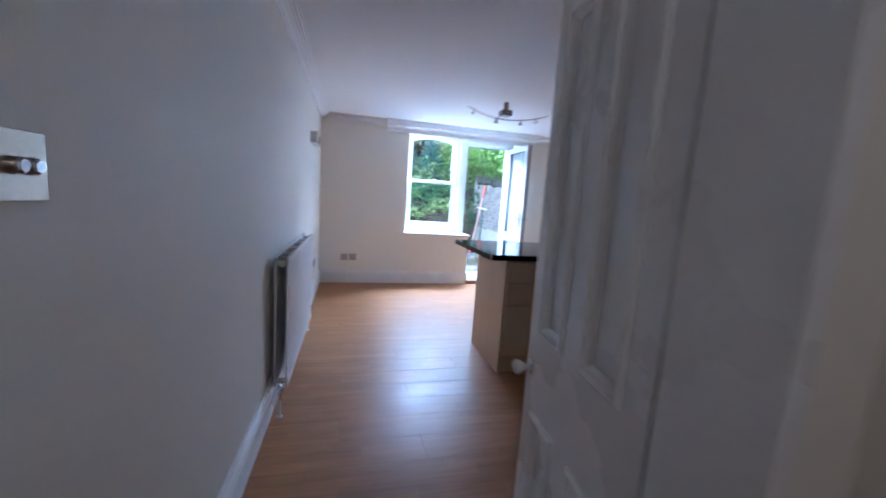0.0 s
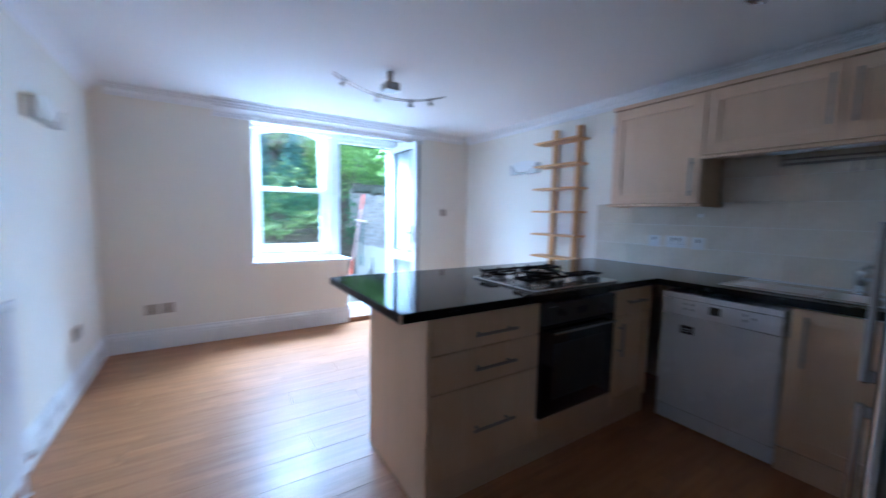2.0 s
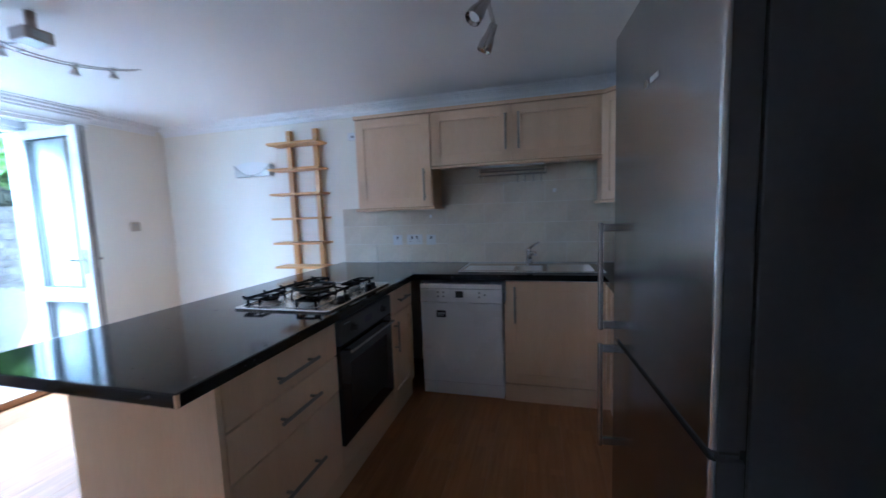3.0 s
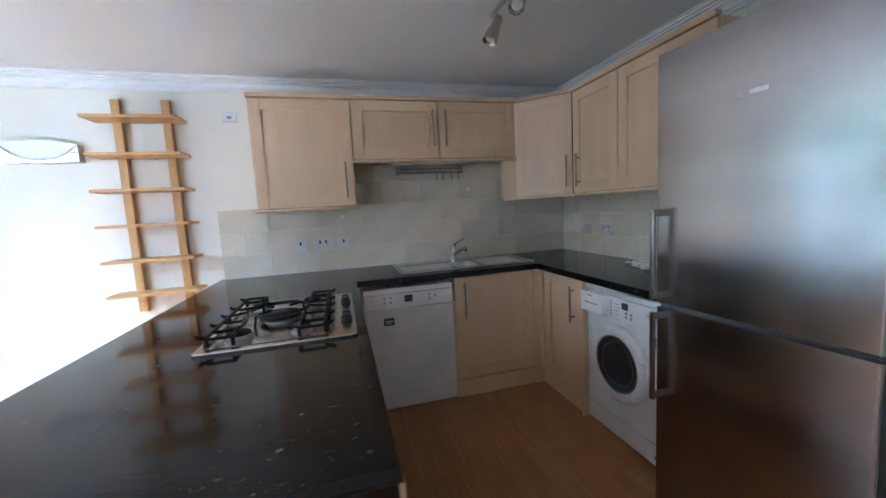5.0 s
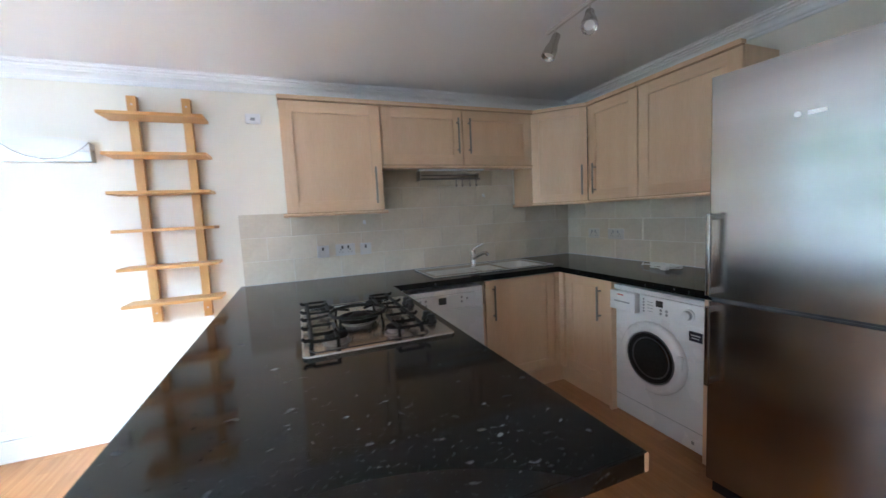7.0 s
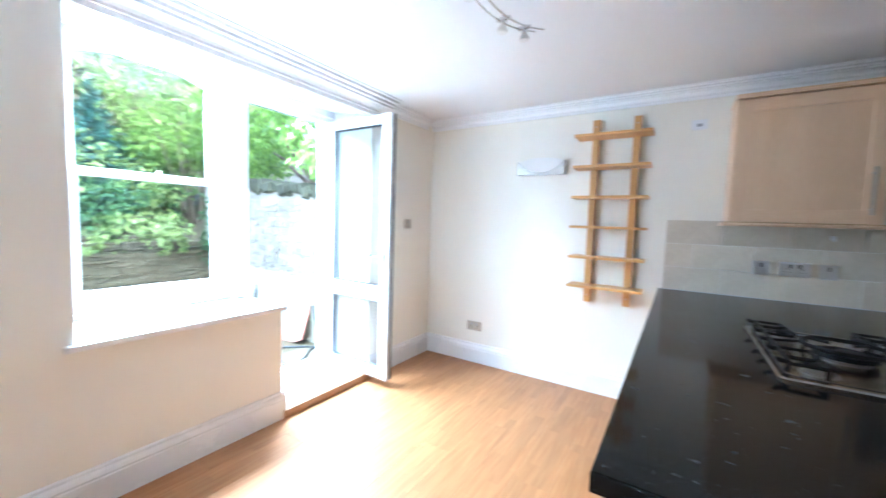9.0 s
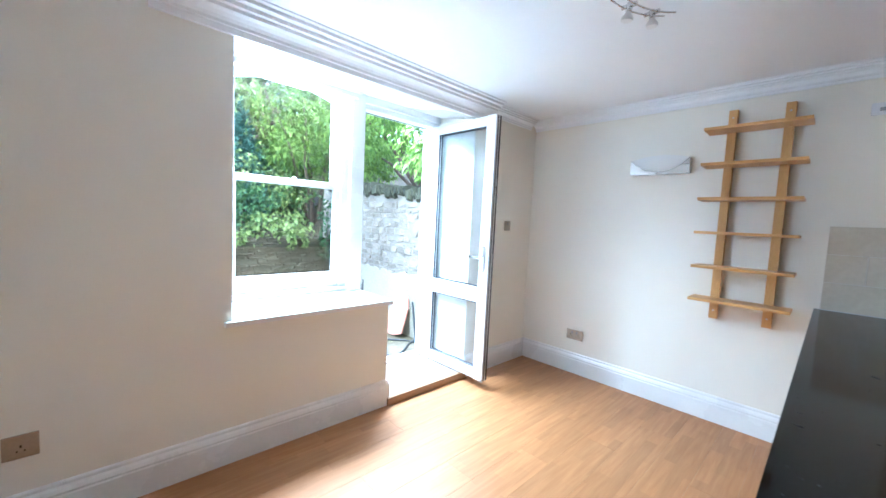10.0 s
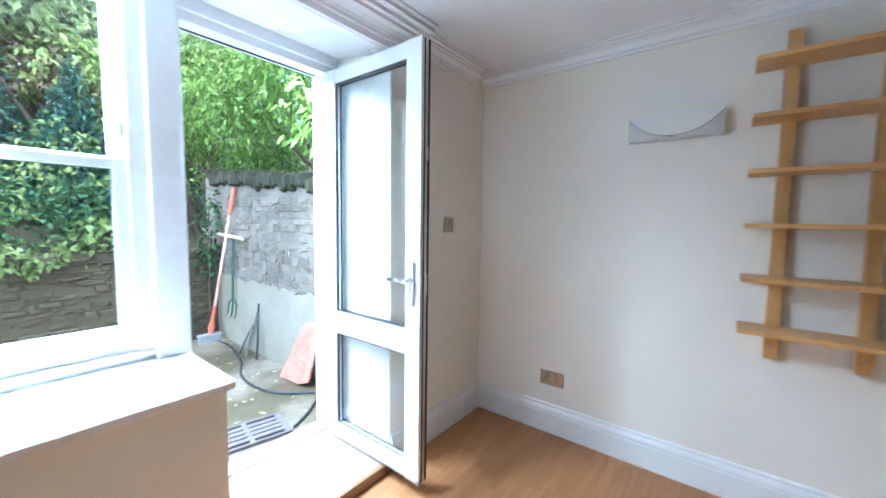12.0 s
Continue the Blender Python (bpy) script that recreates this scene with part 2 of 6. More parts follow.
def laminate():
    """Honey-coloured three-strip boards that run along x."""
    m, n, k = nodes_of("beech_laminate")
    p = n["Principled BSDF"]
    tc = n.new("ShaderNodeTexCoord")
    info = n.new("ShaderNodeObjectInfo")
    shift = n.new("ShaderNodeVectorMath")
    shift.operation = "MULTIPLY_ADD"
    shift.inputs[1].default_value = (17, 31, 5)
    k.new(info.outputs["Random"], shift.inputs[0])
    k.new(tc.outputs["Object"], shift.inputs[2])
    sep = n.new("ShaderNodeSeparateXYZ")
    k.new(shift.outputs[0], sep.inputs[0])

    def calc(op, u, v=0.0):
        q = n.new("ShaderNodeMath")
        q.operation = op
        for slot, val in enumerate((u, v)):
            if isinstance(val, (int, float)):
                q.inputs[slot].default_value = val
            else:
                k.new(val, q.inputs[slot])
        return q.outputs[0]

    row = calc("FLOOR", calc("DIVIDE", sep.outputs[1], 0.0640))
    cell = calc("FLOOR", calc("ADD", calc("DIVIDE", sep.outputs[0], 0.40), calc("MULTIPLY", row, 0.37)))
    tone = n.new("ShaderNodeTexWhiteNoise")
    tone.noise_dimensions = "1D"
    k.new(calc("ADD", calc("MULTIPLY", row, 7.31), calc("MULTIPLY", cell, 1.73)), tone.inputs["W"])
    mp = n.new("ShaderNodeMapping")
    mp.inputs["Scale"].default_value = (1.2, 14, 1)
    k.new(shift.outputs[0], mp.inputs["Vector"])
    grain = n.new("ShaderNodeTexNoise")
    grain.inputs["Scale"].default_value, grain.inputs["Detail"].default_value, grain.inputs["Distortion"].default_value = 3, 6, 0.3
    k.new(mp.outputs[0], grain.inputs["Vector"])
    ramp = n.new("ShaderNodeValToRGB")
    ramp.color_ramp.elements[0].position, ramp.color_ramp.elements[1].position = 0.25, 0.75
    ramp.color_ramp.elements[0].color, ramp.color_ramp.elements[1].color = (0.325, 0.142, 0.050, 1), (0.43, 0.212, 0.085, 1)
    k.new(grain.outputs[0], ramp.inputs[0])
    hsv, rng = n.new("ShaderNodeHueSaturation"), n.new("ShaderNodeMapRange")
    rng.inputs["To Min"].default_value, rng.inputs["To Max"].default_value = 0.90, 1.10
    k.new(tone.outputs["Value"], rng.inputs[0])
    k.new(rng.outputs[0], hsv.inputs["Value"])
    k.new(ramp.outputs[0], hsv.inputs["Color"])
    k.new(hsv.outputs[0], p.inputs["Base Color"])
    wear = n.new("ShaderNodeTexNoise")
    wear.inputs["Scale"].default_value = 3
    k.new(tc.outputs["Object"], wear.inputs["Vector"])
    rr = n.new("ShaderNodeMapRange")
    rr.inputs["To Min"].default_value, rr.inputs["To Max"].default_value = 0.36, 0.46
    p.inputs["Specular IOR Level"].default_value = 0.36
    p.inputs["Coat Weight"].default_value = 0.05
    p.inputs["Coat Roughness"].default_value = 0.14
    k.new(wear.outputs[0], rr.inputs[0])
    k.new(rr.outputs[0], p.inputs["Roughness"])
    bp = n.new("ShaderNodeBump")
    bp.inputs["Strength"].default_value, bp.inputs["Distance"].default_value = 0.03, 0.004
    k.new(grain.outputs[0], bp.inputs["Height"])
    k.new(bp.outputs[0], p.inputs["Normal"])
    return m


def worktop_stone():
    """Polished black laminate with pale elongated flecks of several sizes."""
    m, n, k = nodes_of("black_flecked_worktop")
    p = n["Principled BSDF"]
    tc = n.new("ShaderNodeTexCoord")
    warp = n.new("ShaderNodeTexNoise")
    warp.inputs["Scale"].default_value = 14
    warp.inputs["Detail"].default_value = 4
    k.new(tc.outputs["Object"], warp.inputs["Vector"])
    add = n.new("ShaderNodeVectorMath")
    add.operation = "MULTIPLY_ADD"
    add.inputs[1].default_value = (0.10, 0.10, 0.10)
    k.new(warp.outputs["Color"], add.inputs[0])
    k.new(tc.outputs["Object"], add.inputs[2])
    base = None
    for scale, size, tone, sx in ((13, 0.105, 0.30, 0.42), (29, 0.13, 0.20, 0.5), (80, 0.17, 0.05, 1.0)):
        mp = n.new("ShaderNodeMapping")
        mp.inputs["Scale"].default_value = (1, sx, 1)
        mp.inputs["Rotation"].default_value = (0, 0, 0.3)
        k.new(add.outputs[0], mp.inputs["Vector"])
        v = n.new("ShaderNodeTexVoronoi")
        v.inputs["Scale"].default_value = scale
        k.new(mp.outputs[0], v.inputs["Vector"])
        r = n.new("ShaderNodeValToRGB")
        r.color_ramp.elements[0].position, r.color_ramp.elements[1].position = size * 0.6, size
        r.color_ramp.elements[0].color, r.color_ramp.elements[1].color = (tone * 0.65, tone * 0.65, tone * 0.67, 1), (0, 0, 0, 1)
        k.new(v.outputs["Distance"], r.inputs[0])
        gate = n.new("ShaderNodeMix")
        gate.data_type, gate.blend_type = "RGBA", "MULTIPLY"
        gate.inputs[0].default_value = 1.0
        k.new(r.outputs[0], gate.inputs[6])
        k.new(v.outputs["Color"], gate.inputs[7])
        grey = n.new("ShaderNodeRGBToBW")
        k.new(gate.outputs[2], grey.inputs[0])
        if base is None:
            base = grey.outputs[0]
        else:
            s = n.new("ShaderNodeMath")
            s.operation = "MAXIMUM"
            k.new(base, s.inputs[0])
            k.new(grey.outputs[0], s.inputs[1])
            base = s.outputs[0]
    lift = n.new("ShaderNodeMath")
    lift.operation = "ADD"
    lift.inputs[1].default_value = 0.012
    k.new(base, lift.inputs[0])
    p.inputs["Specular IOR Level"].default_value = 0.20
    k.new(lift.outputs[0], p.inputs["Base Color"])
    rr = n.new("ShaderNodeMapRange")
    rr.inputs["To Min"].default_value, rr.inputs["To Max"].default_value = 0.05, 0.12
    k.new(warp.outputs[0], rr.inputs[0])
    k.new(rr.outputs[0], p.inputs["Roughness"])
    return m


def clear_glass(name, tint=(0.97, 0.99, 0.98)):
    m, n, k = nodes_of(name)
    p = n["Principled BSDF"]
    p.inputs["Base Color"].default_value = (*tint, 1)
    p.inputs["Transmission Weight"].default_value = 1.0
    p.inputs["Roughness"].default_value = 0.0
    p.inputs["IOR"].default_value = 1.45
    return m


def leaf(name, dark, light, through=0.35):
    """Leaves: every leaf its own shade, with light passing through."""
    m, n, k = nodes_of(name)
    p = n["Principled BSDF"]
    p.inputs["Roughness"].default_value = 0.55
    p.inputs["Specular IOR Level"].default_value = 0.3
    geo = n.new("ShaderNodeNewGeometry")
    ramp = n.new("ShaderNodeValToRGB")
    ramp.color_ramp.elements[0].color, ramp.color_ramp.elements[1].color = (*dark, 1), (*light, 1)
    k.new(geo.outputs["Random Per Island"], ramp.inputs[0])
    k.new(ramp.outputs[0], p.inputs["Base Color"])
    t, mix = n.new("ShaderNodeBsdfTranslucent"), n.new("ShaderNodeMixShader")
    k.new(ramp.outputs[0], t.inputs[0])
    mix.inputs[0].default_value = through
    k.new(p.outputs[0], mix.inputs[1])
    k.new(t.outputs[0], mix.inputs[2])
    k.new(mix.outputs[0], n["Material Output"].inputs[0])
    return m


def yard_ground():
    """Worn concrete with moss in the hollows."""
    m, n, k = nodes_of("mossy_yard_concrete")
    p = n["Principled BSDF"]
    tc = n.new("ShaderNodeTexCoord")
    a, b = n.new("ShaderNodeTexNoise"), n.new("ShaderNodeTexNoise")
    a.inputs["Scale"].default_value, a.inputs["Detail"].default_value = 1.7, 6
    b.inputs["Scale"].default_value, b.inputs["Detail"].default_value = 26, 6
    for t in (a, b):
        k.new(tc.outputs["Object"], t.inputs["Vector"])
    r1, r2 = n.new("ShaderNodeValToRGB"), n.new("ShaderNodeValToRGB")
    r1.color_ramp.elements[0].position, r1.color_ramp.elements[1].position = 0.40, 0.60
    r1.color_ramp.elements[0].color, r1.color_ramp.elements[1].color = (0.10, 0.080, 0.040, 1), (0.27, 0.225, 0.16, 1)
    r2.color_ramp.elements[0].position, r2.color_ramp.elements[1].position = 0.3, 0.7
    r2.color_ramp.elements[0].color, r2.color_ramp.elements[1].color = (0.7, 0.7, 0.68, 1), (1, 1, 1, 1)
    k.new(a.outputs[0], r1.inputs[0])
    k.new(b.outputs[0], r2.inputs[0])
    mix = n.new("ShaderNodeMix")
    mix.data_type, mix.blend_type = "RGBA", "MULTIPLY"
    mix.inputs[0].default_value = 1
    k.new(r1.outputs[0], mix.inputs[6])
    k.new(r2.outputs[0], mix.inputs[7])
    k.new(mix.outputs[2], p.inputs["Base Color"])
    rr = n.new("ShaderNodeMapRange")
    rr.inputs["To Min"].default_value, rr.inputs["To Max"].default_value = 0.35, 0.9
    k.new(a.outputs[0], rr.inputs[0])
    k.new(rr.outputs[0], p.inputs["Roughness"])
    bp = n.new("ShaderNodeBump")
    bp.inputs["Strength"].default_value, bp.inputs["Distance"].default_value = 0.4, 0.01
    k.new(b.outputs[0], bp.inputs["Height"])
    k.new(bp.outputs[0], p.inputs["Normal"])
    return m


M_FLOOR = laminate()
M_WORKTOP = worktop_stone()
M_GLASS = clear_glass("window_glass")
M_YARD = yard_ground()
M_LEAF_BRIGHT = leaf("bright_green_leaf", (0.06, 0.115, 0.016), (0.19, 0.28, 0.05), 0.35)
M_LEAF_YELLOW = leaf("yellow_green_leaf", (0.10, 0.15, 0.04), (0.25, 0.31, 0.10), 0.35)
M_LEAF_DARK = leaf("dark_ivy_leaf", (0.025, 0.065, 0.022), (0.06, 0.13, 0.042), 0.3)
M_LEAF_BLUE = leaf("blue_green_needle", (0.012, 0.045, 0.04), (0.04, 0.11, 0.085), 0.2)
M_LEAF_BROWN = leaf("dry_brown_leaf", (0.05, 0.035, 0.02), (0.16, 0.11, 0.07), 0.2)

# ---- building helpers ----
BASE = {}


def thing(name, at, label, category, group="", kind=""):
    """An Empty at a thing's base; its parts are built in world places."""
    ob = new(name)
    ob.empty_display_size = 0.05
    ob.location = at
    BASE[ob] = Vector(at)
    return tagged(ob, label, category, group, kind)


def mesh_of(name, bm, material, smooth=False):
    me = bpy.data.meshes.new(name)
    bmesh.ops.recalc_face_normals(bm, faces=bm.faces)
    bm.to_mesh(me)
    bm.free()
    me.materials.append(material)
    if smooth:
        me.polygons.foreach_set("use_smooth", [True] * len(me.polygons))
        me.set_sharp_from_angle(angle=radians(35))
    return me


def part(name, bm, material, parent=None, label="", smooth=False):
    """One mesh object, under a thing or under a part."""
    ob = new(name, mesh_of(name, bm, material, smooth))
    if parent is not None:
        base = BASE.get(parent, Vector((0, 0, 0)))
        ob.parent = parent
        ob.matrix_parent_inverse = Matrix.Translation(-base)
    BASE[ob] = Vector((0, 0, 0))
    return tagged(ob, label)


def box(bm, x0, x1, y0, y1, z0, z1, bevel=0.0, m=None, seg=2):
    v = [bm.verts.new((x, y, z)) for x in (x0, x1) for y in (y0, y1) for z in (z0, z1)]
    fs = [bm.faces.new([v[i] for i in q]) for q in ((0, 1, 3, 2), (4, 6, 7, 5), (0, 4, 5, 1), (2, 3, 7, 6), (0, 2, 6, 4), (1, 5, 7, 3))]
    vs = v
    if bevel:
        es = list({e for f in fs for e in f.edges})
        r = bmesh.ops.bevel(bm, geom=es, offset=bevel, segments=seg, affect="EDGES", profile=0.6)
        vs = list({w for f in r["faces"] for w in f.verts} | {w for w in v if w.is_valid})
    if m is not None:
        bmesh.ops.transform(bm, matrix=m, verts=vs)
    return bm


def B(*a, **k):
    return box(bmesh.new(), *a, **k)


def ring_sweep(bm, pts, radii, seg=10, cap=True):
    """A tube through points, with a radius at each."""
    pts = [Vector(p) for p in pts]
    if not hasattr(radii, "__len__"):
        radii = [radii] * len(pts)
    rings, up = [], None
    for i, p in enumerate(pts):
        d = (pts[min(i + 1, len(pts) - 1)] - pts[max(i - 1, 0)]).normalized()
        if up is None:
            up = d.orthogonal().normalized()
        up = (up - d * up.dot(d)).normalized()
        side = d.cross(up)
        rings.append([bm.verts.new(p + radii[i] * (math.cos(2 * math.pi * j / seg) * up + math.sin(2 * math.pi * j / seg) * side)) for j in range(seg)])
    for a, b in zip(rings, rings[1:]):
        for j in range(seg):
            bm.faces.new((a[j], a[(j + 1) % seg], b[(j + 1) % seg], b[j]))
    if cap:
        bm.faces.new(rings[0][::-1])
        bm.faces.new(rings[-1])
    return bm


def tube(pts, radii, seg=10):
    return ring_sweep(bmesh.new(), pts, radii, seg)


def lathe(bm, centre, axis, profile, seg=24, caps=True):
    """Turns (distance along axis, radius) about an axis."""
    axis = Vector(axis).normalized()
    u = axis.orthogonal().normalized()
    w = axis.cross(u)
    rings = []
    for d, r in profile:
        c = Vector(centre) + axis * d
        if r < 1e-5:
            rings.append([bm.verts.new(c)])
        else:
            rings.append([bm.verts.new(c + r * (math.cos(2 * math.pi * j / seg) * u + math.sin(2 * math.pi * j / seg) * w)) for j in range(seg)])
    for a, b in zip(rings, rings[1:]):
        for j in range(seg):
            q = [a[j % len(a)], a[(j + 1) % len(a)], b[(j + 1) % len(b)], b[j % len(b)]]
            q = list(dict.fromkeys(q))
            if len(q) > 2:
                bm.faces.new(q)
    for r in (rings[0], rings[-1]):
        if caps and len(r) > 2:
            bm.faces.new(r)
    return bm


def L(*a, **k):
    return lathe(bmesh.new(), *a, **k)


def prism(bm, outline, at):
    """Extrudes a flat outline of (a, b) between two places: at(a, b, 0) and at(a, b, 1)."""
    lo = [bm.verts.new(at(a, b, 0)) for a, b in outline]
    hi = [bm.verts.new(at(a, b, 1)) for a, b in outline]
    n = len(outline)
    for i in range(n):
        bm.faces.new((lo[i], lo[(i + 1) % n], hi[(i + 1) % n], hi[i]))
    bm.faces.new(lo[::-1])
    bm.faces.new(hi)
    return bm


def run(profile, p0, p1, out):
    """A moulding of profile (away from the wall, z) from p0 to p1; out is the way from the wall."""
    return prism(bmesh.new(), profile, lambda a, z, s: (p0[0] + (p1[0] - p0[0]) * s + out[0] * a, p0[1] + (p1[1] - p0[1]) * s + out[1] * a, z))


def structure(name, bm, material, label="", smooth=False):
    return tagged(part(name, bm, material, None, label, smooth), label, "", "", "structure")

# ---- the room: plan in metres ----
XL, XR = -0.53, 3.35          # side walls
YK, YF = 0.367, 5.30          # kitchen wall, garden wall
ZC = 2.33                     # ceiling
X0, X1, X2 = 0.667, 1.655, 2.475   # window reveal, pier between, door reveal
YO = 5.88                     # outer face of the garden wall

structure("floor_slab", B(-0.65, 3.5, -1.7, YF, -0.14, -0.012), M_NOSE, "timber sub-floor under the laminate boards")
bm = box(bmesh.new(), XL - 0.12, XL, -1.7, YO, -0.1, ZC + 0.1)
structure("wall_west", bm, M_WALL, "plain cream painted wall")
bm = box(bmesh.new(), XR, XR + 0.15, YK - 0.15, YO, -0.1, ZC + 0.1)
structure("wall_east", bm, M_WALL, "plain cream painted wall")
bm = bmesh.new()
box(bm, 0.70, XR, YK - 0.14, YK, -0.1, ZC + 0.1)
structure("wall_kitchen", bm, M_WALL, "cream painted kitchen wall")
structure("wall_hall_east", B(0.70, 0.82, -1.7, YK - 0.14, -0.1, ZC + 0.1), M_WALL, "cream painted hall wall")
structure("wall_hall_end", B(XL, 0.70, -1.7, -1.58, -0.1, ZC + 0.1), M_WALL, "cream painted hall end wall")
structure("wall_garden", B(XL, X0, YF, YO, -0.1, ZC + 0.1), M_WALL, "cream painted outside wall beside the window recess")
structure("wall_under_window", B(X0, X1, YF, YO, -0.1, 0.735), M_WALL, "cream painted wall under the window sill")
structure("wall_garden_east", B(X2, XR, YF, YO, -0.1, ZC + 0.1), M_WALL, "cream painted outside wall beside the garden door")
structure("wall_over_recess", prism(bmesh.new(), [(YF, 2.19), (YO, 2.29), (YO, ZC + 0.1), (YF, ZC + 0.1)], lambda y, z, s: (X0 + (X2 - X0) * s, y, z)), M_WALL, "wall over the window and door recess")
structure("ceiling", B(-0.65, 3.5, -1.7, YO, ZC, ZC + 0.1), M_CEIL, "plain white painted ceiling")
structure("house_front", bm=prism(bmesh.new(), [(XL - 1.5, -0.1), (XL - 0.12, -0.1), (XL - 0.12, 2.43), (XR + 0.15, 2.43), (XR + 0.15, -0.1), (XR + 1.5, -0.1), (XR + 1.5, 5.5), (XL - 1.5, 5.5)],
          at=lambda x, z, s: (x, YO - 0.3 + 0.3 * s, z)), material=M_BRICK_OUT, label="pale rendered house front above the yard")
structure("roof_slab", B(-2.0, 4.8, -1.9, YO - 0.302, 5.3, 5.5), M_BRICK_OUT, "plain roof slab over the house")

# white reveal linings of the recess
bm = bmesh.new()
prism(bm, [(YF + 0.002, 2.183), (YO, 2.283), (YO, 2.289), (YF + 0.002, 2.189)], lambda y, z, s: (X0 + 0.002 + (X2 - X0 - 0.004) * s, y, z))
structure("recess_soffit", bm, M_TRIM, "white painted sloping recess ceiling")
structure("recess_side", B(X0, X0 + 0.005, YF + 0.003, 5.75, 0.76, 2.19), M_TRIM, "white painted window recess side")
structure("recess_side", B(X2 - 0.005, X2, YF + 0.003, 5.75, 0.06, 2.19), M_TRIM, "white painted door recess side")
# raised threshold inside the door
structure("threshold_board", B(X1 + 0.001, X2 - 0.006, YF - 0.004, 5.80, -0.01, 0.052), M_LINO, "pale worn raised threshold")
structure("threshold_nosing", B(X1 + 0.001, X2 - 0.006, YF - 0.035, YF - 0.006, 0.0, 0.056, bevel=0.006), M_NOSE, "dark oak threshold nosing")

# ---- skirtings ----
SK = [(0, 0), (0.022, 0), (0.022, 0.125), (0.019, 0.132), (0.021, 0.142), (0.016, 0.156), (0.009, 0.166), (0.009, 0.178), (0.005, 0.184), (0, 0.185)]
for a, b, out in (((XL, -1.58), (XL, YF), (1, 0)), ((XL + 0.023, YF), (X1, YF), (0, -1)), ((XR, 3.0), (XR, YF), (-1, 0)), ((X2 - 0.001, YF), (XR - 0.023, YF), (0, -1)),
                  ((0.70, -1.58), (0.70, 0.15), (-1, 0)), ((X1, YF - 0.022), (X1, 5.29), (1, 0))):
    structure("baseboard", run(SK, a, b, out), M_TRIM, "white gloss moulded skirting board")

# ---- cornices ----
def cornice(drop, reach):
    p = [(0, -1.0), (0.11, -1.0), (0.11, -0.80), (0.20, -0.80), (0.20, -0.70), (0.26, -0.60), (0.36, -0.51), (0.50, -0.45), (0.50, -0.33), (0.64, -0.33),
         (0.64, -0.19), (0.84, -0.19), (0.84, -0.06), (1.0, -0.06), (1.0, -0.001 / drop), (0, -0.001 / drop)]
    return [(a * reach, ZC + z * drop) for a, z in p]


CO = cornice(0.086, 0.098)
for a, b, out in (((XL, -1.58), (XL, YF), (1, 0)), ((XL + 0.099, YF), (0.335, YF), (0, -1)), ((XR, YK), (XR, YF), (-1, 0)), ((2.645, YF), (XR - 0.099, YF), (0, -1)),
                  ((0.86, YK), (XR - 0.099, YK), (0, 1))):
    structure("cornice", run(CO, a, b, out), M_CEIL, "white plaster stepped cornice")
BOX = cornice(0.145, 0.165)
structure("cornice_over_window", run(BOX, (0.34, YF), (2.64, YF), (0, -1)), M_CEIL, "deep white plaster cornice over the window recess")

# ---- sash window ----
window = tagged(thing("window_1", (1.135, 5.80, 0.76), "white painted arched sash window with clear glass", "window"), kind="structure")
GX0, GX1 = 0.805, 1.465       # glass
def arch(x, lift=0.0):
    return 2.222 + lift - 0.058 * ((x - 1.135) / 0.33) ** 2


bm = bmesh.new()
box(bm, X0 + 0.006, GX0 - 0.045, 5.755, 5.875, 0.762, 2.26)
box(bm, GX1 + 0.045, 1.659, 5.755, 5.875, 0.762, 2.265)
box(bm, 1.565, 1.676, 5.715, 5.755, 0.762, 2.262, bevel=0.006)
box(bm, GX0 - 0.045, GX1 + 0.045, 5.755, 5.875, 0.762, 0.80)
part("window_frame", bm, M_TRIM, window)
bm = bmesh.new()
box(bm, X0 + 0.006, 1.62, 5.66, 5.755, 2.235, 2.275, bevel=0.008)
box(bm, X0 + 0.006, 1.60, 5.69, 5.755, 2.20, 2.235, bevel=0.006)
part("window_head", bm, M_TRIM, window)
part("window_bottom_bead", B(X0 + 0.006, 1.56, 5.735, 5.757, 0.782, 0.80, bevel=0.004), M_TRIM, window)
# lower sash
sash = part("lower_sash", box(box(box(box(bmesh.new(), GX0 - 0.05, GX0, 5.775, 5.815, 0.80, 1.565, bevel=0.004), GX1, GX1 + 0.05, 5.775, 5.815, 0.80, 1.565, bevel=0.004),
            GX0, GX1, 5.777, 5.813, 0.80, 0.908, bevel=0.004), GX0, GX1, 5.777, 5.813, 1.525, 1.56, bevel=0.004), M_TRIM, window)
pane = part("pane", B(GX0 - 0.005, GX1 + 0.005, 5.793, 5.797, 0.90, 1.53), M_GLASS, sash)
pane.visible_shadow = False
part("catch", box(L((1.17, 5.79, 1.565), (0, 0, 1), [(0, 0.018), (0.012, 0.016), (0.02, 0.006), (0.026, 0.0)]), 1.14, 1.21, 5.783, 5.797, 1.567, 1.577, bevel=0.003), M_CHROME, sash, "chrome sash catch", True)
